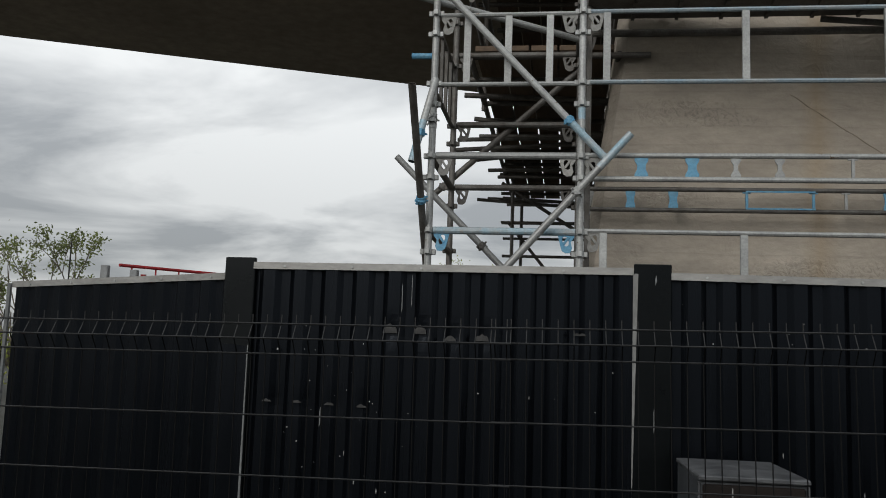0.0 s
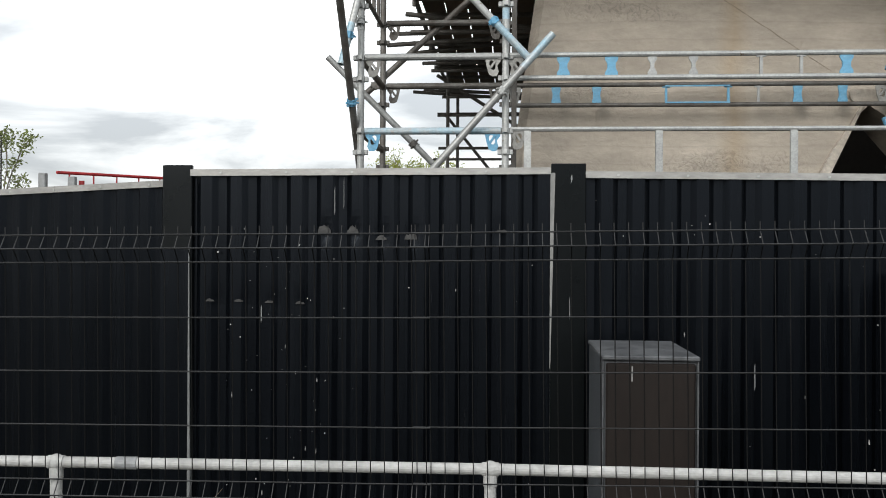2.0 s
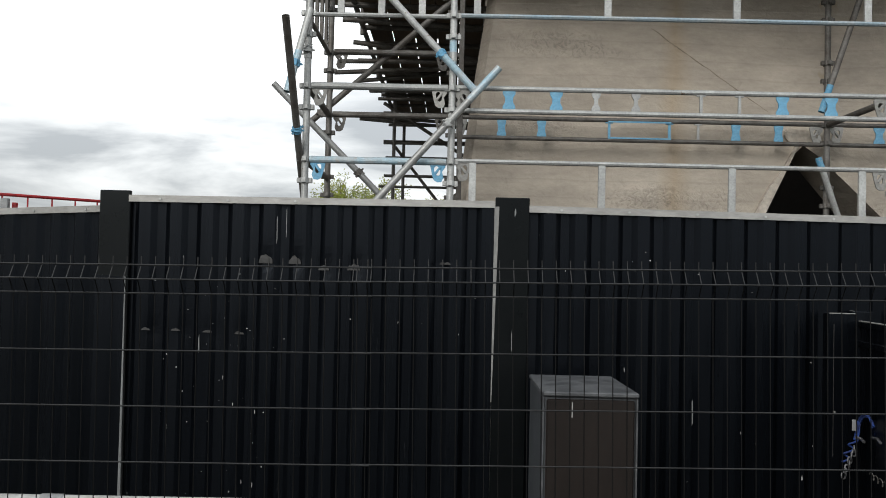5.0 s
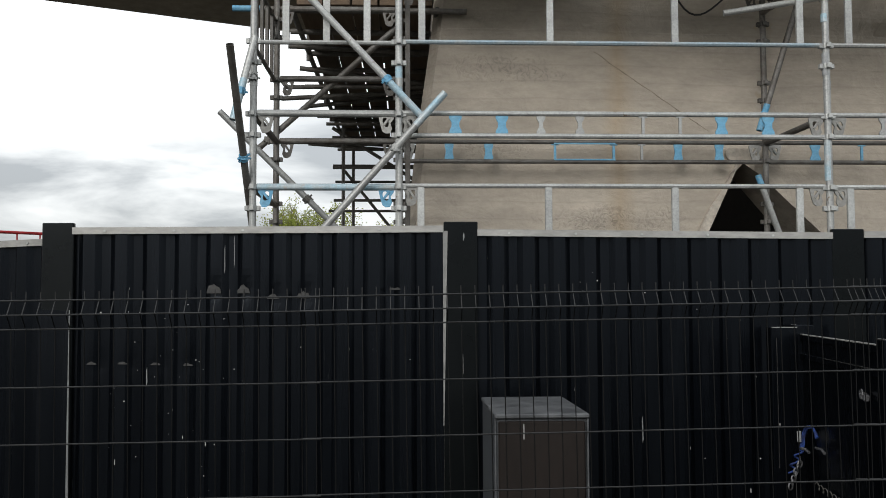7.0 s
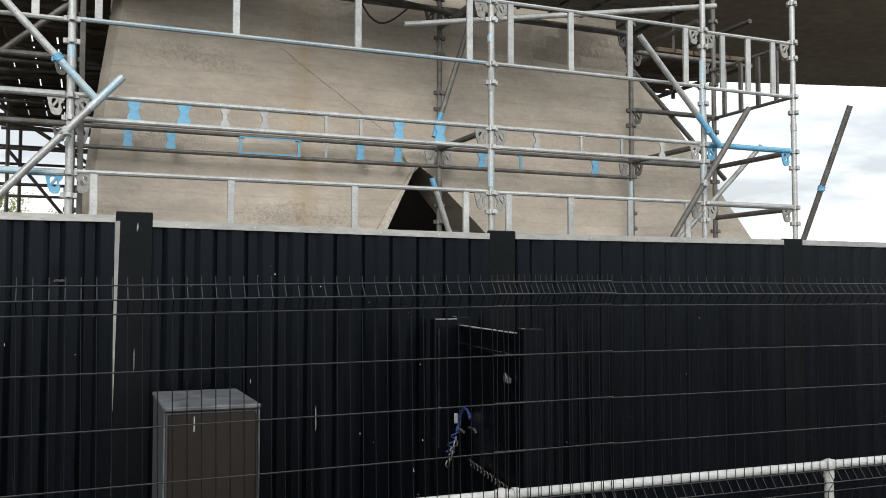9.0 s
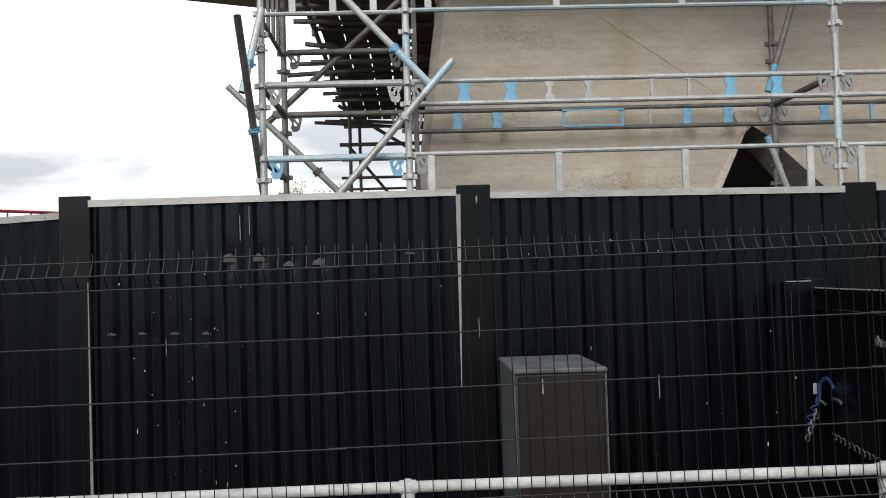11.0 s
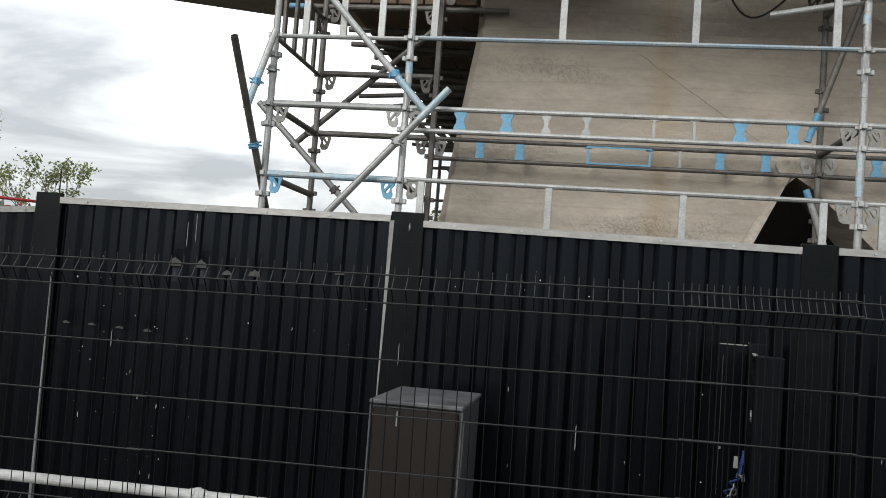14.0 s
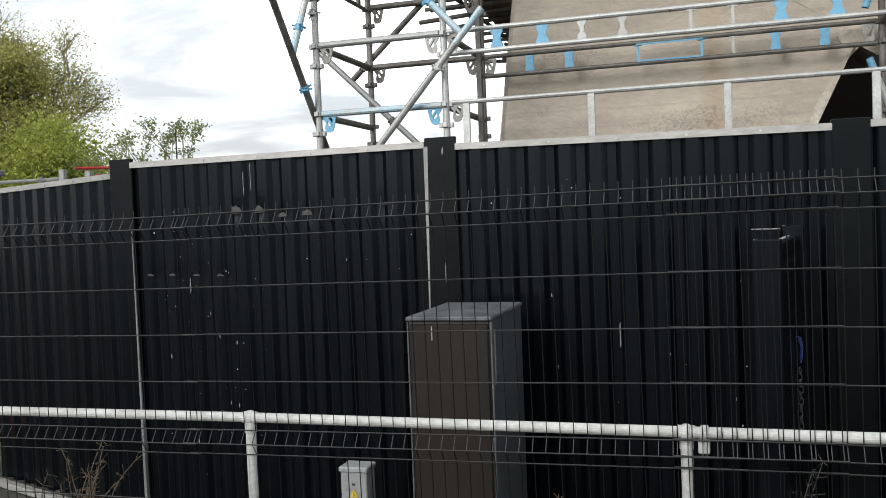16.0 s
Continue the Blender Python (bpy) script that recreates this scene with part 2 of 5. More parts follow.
M_ROPE = mat("blue_rope", (0.016, 0.06, 0.27), 0.8, 0.0, other=(0.006, 0.012, 0.06), scale=30, grain=90, bump=0.3)
M_CHAIN = mat("zinc_chain", (0.22, 0.22, 0.23), 0.45, 0.7, scale=30, grain=90, bump=0.05)
M_BOX = mat("pale_grey_plastic", (0.31, 0.32, 0.325), 0.55, 0.0, scale=6, grain=50, bump=0.05)
M_YEL = mat("warning_yellow", (0.75, 0.55, 0.03), 0.6, 0.0, scale=6, grain=50, bump=0.0)
M_BLACK = mat("black_print", (0.012, 0.012, 0.012), 0.6, 0.0, scale=6, grain=50, bump=0.0)
M_RUST = mat("terracotta_block", (0.115, 0.042, 0.026), 0.85, 0.0, other=(0.075, 0.034, 0.022), scale=5, grain=40, bump=0.2, rnd=0.25)
M_ORANGE = mat("orange_plastic", (0.62, 0.10, 0.04), 0.5, 0.0, scale=6, grain=40, bump=0.05)
M_CABLE = mat("black_cable", (0.012, 0.012, 0.012), 0.5, 0.0, scale=20, grain=60, bump=0.0)
M_BARK = mat("grey_bark", (0.16, 0.135, 0.105), 0.9, 0.0, scale=8, grain=40, bump=0.4)


def weather_concrete(m):
    """A rusty run below the fold, faint board joints and a crinkled skin."""
    t = m.node_tree
    p = t.nodes["Principled BSDF"]
    col = p.inputs["Base Color"].links[0].from_socket
    co = t.nodes.new("ShaderNodeTexCoord")
    sep = t.nodes.new("ShaderNodeSeparateXYZ")
    t.links.new(co.outputs["Object"], sep.inputs[0])
    wob = node_of(t, "ShaderNodeTexNoise", Scale=1.7, Detail=5.0)
    t.links.new(co.outputs["Object"], wob.inputs["Vector"])

    def math_node(op, a, c):
        n = t.nodes.new("ShaderNodeMath")
        n.operation = op
        for k, v in enumerate((a, c)):
            if hasattr(v, "is_linked"):
                t.links.new(v, n.inputs[k])
            else:
                n.inputs[k].default_value = v
        return n.outputs[0]

    shift = math_node("MULTIPLY", wob.outputs[0], 0.16)
    off = math_node("ABSOLUTE", math_node("SUBTRACT", math_node("ADD", sep.outputs[0], shift), 1.66), 0.0)
    run = t.nodes.new("ShaderNodeMapRange")
    run.inputs["From Min"].default_value, run.inputs["From Max"].default_value = 0.0, 0.14
    run.inputs["To Min"].default_value, run.inputs["To Max"].default_value = 0.5, 0.0
    t.links.new(off, run.inputs["Value"])
    mx = t.nodes.new("ShaderNodeMixRGB")
    mx.inputs[2].default_value = (0.36, 0.27, 0.165, 1)
    t.links.new(run.outputs[0], mx.inputs[0])
    t.links.new(col, mx.inputs[1])
    wave = t.nodes.new("ShaderNodeTexWave")
    wave.wave_type, wave.bands_direction, wave.wave_profile = "BANDS", "Z", "SAW"
    wave.inputs["Scale"].default_value, wave.inputs["Distortion"].default_value, wave.inputs["Detail"].default_value = 2.2, 1.2, 3.0
    wave.inputs["Detail Scale"].default_value = 0.7
    t.links.new(co.outputs["Object"], wave.inputs["Vector"])
    joint = t.nodes.new("ShaderNodeMapRange")
    joint.inputs["From Min"].default_value, joint.inputs["From Max"].default_value = 0.86, 1.0
    joint.inputs["To Min"].default_value, joint.inputs["To Max"].default_value = 1.0, 0.90
    t.links.new(wave.outputs["Fac"], joint.inputs["Value"])
    vm = t.nodes.new("ShaderNodeVectorMath")
    vm.operation = "SCALE"
    t.links.new(mx.outputs[0], vm.inputs[0])
    t.links.new(joint.outputs[0], vm.inputs["Scale"])
    t.links.new(vm.outputs[0], p.inputs["Base Color"])
    # rough crinkled patches where the lining puckered: one below the head, one lower down
    patch = node_of(t, "ShaderNodeTexNoise", Scale=2.6, Detail=3.0, Roughness=0.55)
    pm = t.nodes.new("ShaderNodeMapping")
    pm.inputs["Scale"].default_value = (0.6, 1.0, 1.6)
    t.links.new(co.outputs["Object"], pm.inputs[0])
    t.links.new(pm.outputs[0], patch.inputs["Vector"])
    zones = 0.0
    for cx, cz, rx, rz in ((0.66, 3.82, 0.78, 0.24), (1.55, 2.56, 1.1, 0.22), (3.3, 2.5, 0.5, 0.2), (0.5, 3.15, 0.5, 0.25)):
        dx = math_node("MULTIPLY", math_node("SUBTRACT", sep.outputs[0], cx), 1 / rx)
        dz = math_node("MULTIPLY", math_node("SUBTRACT", sep.outputs[2], cz), 1 / rz)
        far = math_node("ADD", math_node("MULTIPLY", dx, dx), math_node("MULTIPLY", dz, dz))
        near = math_node("MAXIMUM", math_node("SUBTRACT", 1.0, far), 0.0)
        zones = math_node("MAXIMUM", near, zones)
    where = t.nodes.new("ShaderNodeMapRange")
    where.inputs["From Min"].default_value, where.inputs["From Max"].default_value = 0.50, 0.85
    t.links.new(math_node("ADD", patch.outputs[0], math_node("MULTIPLY", math_node("SUBTRACT", zones, 0.45), 0.55)), where.inputs["Value"])
    pucker = node_of(t, "ShaderNodeTexNoise", Scale=13.0, Detail=3.0, Roughness=0.6, Distortion=2.4)
    t.links.new(co.outputs["Object"], pucker.inputs["Vector"])
    worm = t.nodes.new("ShaderNodeMapRange")
    worm.inputs["From Min"].default_value, worm.inputs["From Max"].default_value = 0.36, 0.5
    worm.inputs["To Min"].default_value, worm.inputs["To Max"].default_value = 0.76, 1.05
    t.links.new(pucker.outputs[0], worm.inputs["Value"])
    # shades the hollows of the crinkles by darkening their colour
    crease_shade = t.nodes.new("ShaderNodeMixRGB")
    crease_shade.blend_type = "MULTIPLY"
    t.links.new(where.outputs[0], crease_shade.inputs[0])
    t.links.new(vm.outputs[0], crease_shade.inputs[1])
    t.links.new(worm.outputs[0], crease_shade.inputs[2])
    # paler and darker drifts of a hand's width and more
    drift = node_of(t, "ShaderNodeTexNoise", Scale=3.4, Detail=5.0, Roughness=0.65)
    dm = t.nodes.new("ShaderNodeMapping")
    dm.inputs["Scale"].default_value = (0.35, 1.0, 1.3)
    t.links.new(co.outputs["Object"], dm.inputs[0])
    t.links.new(dm.outputs[0], drift.inputs["Vector"])
    span = t.nodes.new("ShaderNodeMapRange")
    span.inputs["From Min"].default_value, span.inputs["From Max"].default_value = 0.3, 0.7
    span.inputs["To Min"].default_value, span.inputs["To Max"].default_value = 0.82, 1.15
    t.links.new(drift.outputs[0], span.inputs["Value"])
    drifted = t.nodes.new("ShaderNodeVectorMath")
    drifted.operation = "SCALE"
    t.links.new(crease_shade.outputs[0], drifted.inputs[0])
    t.links.new(span.outputs[0], drifted.inputs["Scale"])
    t.links.new(drifted.outputs[0], p.inputs["Base Color"])
    big = node_of(t, "ShaderNodeTexNoise", Scale=7.0, Detail=5.0, Roughness=0.55, Distortion=1.6)
    t.links.new(co.outputs["Object"], big.inputs["Vector"])
    skin = node_of(t, "ShaderNodeBump", Strength=0.35, Distance=0.03)
    t.links.new(big.outputs[0], skin.inputs["Height"])
    t.links.new(p.inputs["Normal"].links[0].from_socket, skin.inputs["Normal"])
    fold = node_of(t, "ShaderNodeBump", Strength=0.5, Distance=0.016)
    t.links.new(where.outputs[0], fold.inputs["Strength"])
    t.links.new(pucker.outputs[0], fold.inputs["Height"])
    t.links.new(skin.outputs[0], fold.inputs["Normal"])
    t.links.new(fold.outputs[0], p.inputs["Normal"])


weather_concrete(M_CONC)


# ---- mesh helpers ----
def finish(name, bm, material, smooth=False):
    me = bpy.data.meshes.new(name)
    bmesh.ops.recalc_face_normals(bm, faces=bm.faces[:])
    bm.to_mesh(me)
    bm.free()
    me.materials.append(material)
    if smooth:
        for p in me.polygons:
            p.use_smooth = True
    return me


def part(name, bm, material, parent, label="", smooth=False):
    ob = new(name, finish(name, bm, material, smooth))
    ob.parent = parent
    if label:
        tagged(ob, label)
    return ob


def thing(name, label, category, group="", kind=""):
    ob = new(name)
    ob.empty_display_size = 0.1
    return tagged(ob, label, category, group, kind)


def single(name, bm, material, label, category, group="", kind="", smooth=False):
    return tagged(new(name, finish(name, bm, material, smooth)), label, category, group, kind)


def box(bm, lo, hi, bevel=0.0, m=None):
    r = bmesh.ops.create_cube(bm, size=1.0)
    vs = r["verts"]
    for v in vs:
        v.co = Vector([lo[k] + (v.co[k] + 0.5) * (hi[k] - lo[k]) for k in range(3)])
    if bevel:
        es = {e for v in vs for e in v.link_edges}
        vs = bmesh.ops.bevel(bm, geom=list(es), offset=bevel, segments=1, affect="EDGES")["verts"]
    if m:
        bmesh.ops.transform(bm, matrix=m, verts=list(vs))
    return bm


def tube(bm, a, b, r, seg=10, r2=None):
    """A closed round bar from a to b."""
    a, b = Vector(a), Vector(b)
    z = (b - a).normalized()
    x = z.orthogonal().normalized()
    y = z.cross(x)
    r2 = r if r2 is None else r2
    rings = []
    for p, rad in ((a, r), (b, r2)):
        rings.append([bm.verts.new(p + rad * (math.cos(2 * math.pi * k / seg) * x + math.sin(2 * math.pi * k / seg) * y)) for k in range(seg)])
    for k in range(seg):
        j = (k + 1) % seg
        bm.faces.new((rings[0][k], rings[0][j], rings[1][j], rings[1][k]))
    bm.faces.new(rings[0][::-1])
    bm.faces.new(rings[1])
    return bm


def pipe(bm, a, b, r, wall=0.005, seg=12):
    """A hollow pipe with open ends."""
    a, b = Vector(a), Vector(b)
    z = (b - a).normalized()
    x = z.orthogonal().normalized()
    y = z.cross(x)
    rings = []
    for p, rad in ((a, r - wall), (a, r), (b, r), (b, r - wall)):
        rings.append([bm.verts.new(p + rad * (math.cos(2 * math.pi * k / seg) * x + math.sin(2 * math.pi * k / seg) * y)) for k in range(seg)])
    for i in range(4):
        for k in range(seg):
            j, n = (k + 1) % seg, (i + 1) % 4
            bm.faces.new((rings[i][k], rings[i][j], rings[n][j], rings[n][k]))
    return bm


def slab(bm, outline, y0, y1):
    """A plate from an outline in x, z between two depths."""
    f = [bm.verts.new((x, y0, z)) for x, z in outline]
    g = [bm.verts.new((x, y1, z)) for x, z in outline]
    n = len(outline)
    bm.faces.new(f)
    bm.faces.new(g[::-1])
    for k in range(n):
        j = (k + 1) % n
        bm.faces.new((f[k], g[k], g[j], f[j]))
    return bm


# ---- ground ----
def ground():
    bm = bmesh.new()
    bmesh.ops.create_grid(bm, x_segments=80, y_segments=80, size=1.0)
    for v in bm.verts:
        x, y = v.co.x, v.co.y
        v.co.x, v.co.y = math.copysign(abs(x) ** 3, x) * 1500, math.copysign(abs(y) ** 3, y) * 1500
        v.co.z = 0.03 * noise.noise(Vector((v.co.x, v.co.y, 0)) * 0.6) - 0.02
    single("ground", bm, M_GROUND, "bare gravelly ground with patches of grass", "ground", kind="structure", smooth=True)


ground()


def path_tube(bm, pts, r, seg=6):
    """One continuous bent bar through the points."""
    pts = [Vector(p) for p in pts]
    rings = []
    x = None
    for k, p in enumerate(pts):
        z = (pts[min(k + 1, len(pts) - 1)] - pts[max(k - 1, 0)]).normalized()
        x = z.orthogonal().normalized() if x is None else (x - z * x.dot(z)).normalized()
        y = z.cross(x)
        rings.append([bm.verts.new(p + r * (math.cos(2 * math.pi * i / seg) * x + math.sin(2 * math.pi * i / seg) * y)) for i in range(seg)])
    for a, b in zip(rings, rings[1:]):
        for i in range(seg):
            j = (i + 1) % seg
            bm.faces.new((a[i], a[j], b[j], b[i]))
    bm.faces.new(rings[0][::-1])
    bm.faces.new(rings[-1])
    return bm


def shared(ob, parent, m, name=None):
    """A further object on the mesh of ob, at the pose m."""
    o = new(name or ob.name.split(".")[0], ob.data)
    o.parent = parent
    o.matrix_basis = m
    return o


# ---- hoarding: ribbed sheet panels, posts, flashing ----
HOARDING = thing("hoarding", "black ribbed steel site hoarding, scratched, with pale cap flashing", "hoarding")
bm = bmesh.new()
tube(bm, (0, 0, 0), (0, -0.005, 0), 0.007, 8)
RIVET = finish("rivet", bm, M_GALV)


def hoarding_panel(a, b, top_a, top_b, phase=0.0, dents=()):
    """A ribbed sheet between plan points a and b, with tops top_a and top_b."""
    a, b = Vector((*a, 0)), Vector((*b, 0))
    run = (b - a).length
    u = (b - a) / run
    out = Vector((u.y, -u.x, 0))
    pitch = 0.1665
    prof = ((0.0, 0.0), (0.062, 0.0), (0.091, -0.025), (0.1375, -0.025))
    xs = []
    k = -1
    while k * pitch + phase < run:
        for px, py in prof:
            s = k * pitch + phase + px
            if 0 <= s <= run:
                xs.append((s, py))
        k += 1
    xs = [(0.0, xs[0][1])] + [q for q in xs if 0.004 < q[0] < run - 0.004] + [(run, xs[-1][1])]
    fine = []
    for (s, d), (s2, d2) in zip(xs, xs[1:]):
        fine.append((s, d))
        if s2 - s > 0.04:
            fine += [(s + (s2 - s) * f, d) for f in (0.33, 0.67)]
    fine.append(xs[-1])
    levels = 60
    bm = bmesh.new()
    rows = []
    for off in (0.0, -0.004):
        for i in range(levels + 1):
            row = []
            for s, d in fine:
                top = top_a + (top_b - top_a) * s / run
                z = 0.03 + (top - 0.03) * i / levels
                dd = d + 0.0035 * noise.noise(Vector((s * 2.2 + a.x, z * 1.3, 0)))
                for ds, dz, dr in dents:
                    dd -= 0.2 * dr * math.exp(-((s - ds) / 0.035) ** 2 - ((z - dz) / 0.06) ** 2)
                row.append(bm.verts.new(a + u * s + out * (dd + off) + Vector((0, 0, z))))
            rows.append(row)
    n = levels + 1
    for base in (0, n):
        for i in range(levels):
            for k in range(len(fine) - 1):
                bm.faces.new((rows[base + i][k], rows[base + i][k + 1], rows[base + i + 1][k + 1], rows[base + i + 1][k]))
    sheet = part("panel", bm, M_HOARD, HOARDING)
    bm = bmesh.new()
    vs = []
    for s, zt in ((0.0, top_a), (run, top_b)):
        for d in (-0.055, 0.012):
            for dz in (-0.004, 0.032):
                vs.append(bm.verts.new(a + u * s + out * d + Vector((0, 0, zt + dz))))
    for f in ((0, 1, 3, 2), (4, 6, 7, 5), (0, 4, 5, 1), (2, 3, 7, 6), (1, 5, 7, 3), (0, 2, 6, 4)):
        bm.faces.new([vs[i] for i in f])
    part("cap_flashing", bm, M_CAP, sheet, "pale zinc cap flashing")
    k = 0.17
    yaw = math.atan2(u.y, u.x)
    while k < run:
        p = a + u * k + out * 0.012 + Vector((0, 0, top_a + (top_b - top_a) * k / run + 0.012))
        o = new("rivet", RIVET)
        o.parent = sheet
        o.matrix_basis = Matrix.Translation(p) @ Matrix.Rotation(yaw, 4, "Z")
        k += 0.36
    return sheet


def hoarding_post(x0, x1, top):
    bm = bmesh.new()
    box(bm, (x0, -0.006, 0.0), (x1, 0.022, top), 0.004)
    return part("post", bm, M_POST, HOARDING)


def edge_trim(x, y, z0, z1, w0, w1, parent, material=M_CAP):
    """A thin upright strip whose width runs from w0 at the foot to w1 at the top."""
    bm = bmesh.new()
    slab(bm, ((x, z0), (x + w0, z0), (x + w1, z1), (x, z1)), y - 0.004, y + 0.03)
    part("edge_trim", bm, material, parent, "pale metal edge trim")


panel_a = hoarding_panel((-3.72, 0.62), (-2.10, 0.03), 2.175, 2.205, phase=0.03)
panel_b = hoarding_panel((-1.955, 0.0), (0.0, 0.0), 2.262, 2.272, phase=0.055,
                         dents=((0.74, 1.955, 0.035), (0.90, 1.955, 0.035), (1.06, 1.93, 0.025), (1.22, 1.935, 0.03), (1.69, 1.965, 0.02), (0.14, 1.575, 0.015), (0.30, 1.575, 0.015), (0.46, 1.575, 0.015), (0.62, 1.57, 0.015)))
panel_c = hoarding_panel((0.182, 0.0), (2.125, 0.0), 2.252, 2.234, phase=0.08)
hoarding_panel((2.30, 0.0), (4.40, 0.0), 2.240, 2.25, phase=0.04)
hoarding_panel((4.57, 0.0), (6.60, 0.0), 2.25, 2.25, phase=0.04)
hoarding_panel((6.76, 0.0), (8.80, 0.0), 2.25, 2.25, phase=0.04)
for x0, x1, top in ((-2.112, -1.948, 2.318), (0.001, 0.184, 2.325), (2.122, 2.302, 2.285), (4.40, 4.57, 2.29), (6.60, 6.77, 2.29)):
    hoarding_post(x0, x1, top)
edge_trim(-0.003, -0.008, 1.24, 2.275, 0.004, 0.025, panel_b, M_EDGE)
edge_trim(-1.962, -0.012, 0.02, 1.86, 0.020, 0.004, panel_b, M_TRIM)
# the lower sheet laps over the post as far as the trim
bm = bmesh.new()
slab(bm, ((-2.118, 0.03), (-1.963, 0.03), (-1.959, 1.855), (-2.118, 1.865)), -0.0115, -0.0065)
part("lapped_sheet", bm, M_HOARD, panel_a)
bm = bmesh.new()
tube(bm, (-3.735, 0.605, 0.02), (-3.735, 0.605, 2.195), 0.014, 8)
part("edge_trim", bm, M_TRIM, panel_a, "dull metal edge trim")
bm = bmesh.new()
for p, q in (((-3.75, 0.58), (-2.10, -0.02)),):
    m = Matrix.Translation((p[0], p[1], 0)) @ Matrix.Rotation(math.atan2(q[1] - p[1], q[0] - p[0]), 4, "Z")
    box(bm, (0, -0.06, 0.0), (1.70, 0.0, 0.045), 0.004, m)
part("bottom_rail", bm, M_CAP, panel_a, "pale bottom rail, soiled")


def scuffs():
    """Rubbed half-moon patches on the dented ribs, the dents' shine in their pale colour, and small pale flecks."""
    for x, z, w, h in ((-1.215, 1.945, 0.075, 0.072), (-1.060, 1.945, 0.065, 0.060), (-0.905, 1.915, 0.060, 0.032), (-0.745, 1.918, 0.070, 0.046), (-0.26, 1.96, 0.06, 0.02),
                       (-1.845, 1.575, 0.05, 0.018), (-1.685, 1.575, 0.05, 0.018), (-1.515, 1.57, 0.05, 0.02), (-1.345, 1.565, 0.05, 0.02)):
        bm = bmesh.new()
        pts = [(x + w / 2 * math.cos(t), z + 0.75 * h * math.sin(t) * (0.6 + 0.6 * random.random())) for t in np.linspace(0, math.pi, 9)]
        slab(bm, pts, -0.0065, -0.001)
        part("scuff_shine", bm, M_SCUFF, panel_b)
    rng = random.Random(5)
    for sheet, x0, x1, count in ((panel_b, -1.92, -0.05, 75), (panel_c, 0.22, 2.1, 32), (HOARDING, 2.35, 4.3, 16)):
        bm = bmesh.new()
        for _ in range(count):
            x, z = rng.uniform(x0, x1), rng.uniform(0.25, 2.15)
            if sheet is panel_b and rng.random() < 0.6:
                x, z = rng.gauss(-1.45, 0.22), rng.uniform(0.3, 1.95)
            r = rng.choice((0.0016, 0.002, 0.0025, 0.003, 0.0048))
            tall = rng.choice((1, 1, 1, 1.5, 6 if r < 0.004 else 1))
            n = 6
            pts = [(x + r * math.cos(2 * math.pi * k / n) * rng.uniform(0.6, 1.1), z + tall * r * math.sin(2 * math.pi * k / n) * rng.uniform(0.6, 1.1)) for k in range(n)]
            slab(bm, pts, -0.0075, -0.0045)
        tagged(part("paint_flecks", bm, M_FLECK, sheet), "small pale flecks and runs", kind="stuff")
    for x, z0, z1, w in ((1.06, 1.14, 1.28, 0.006), (0.10, 1.5, 1.62, 0.004), (-1.16, 2.05, 2.2, 0.004), (-1.11, 2.08, 2.25, 0.003), (-1.56, 1.46, 1.56, 0.006), (0.105, 2.22, 2.27, 0.008)):
        bm = bmesh.new()
        y = -0.0105 if 0 < x < 0.19 else -0.0075
        slab(bm, ((x, z0), (x + w, z0 + 0.02), (x + w * 0.6, z1), (x - w * 0.2, z1 - 0.02)), y, y + 0.004)
        part("scratch", bm, M_TRIM, HOARDING)


scuffs()


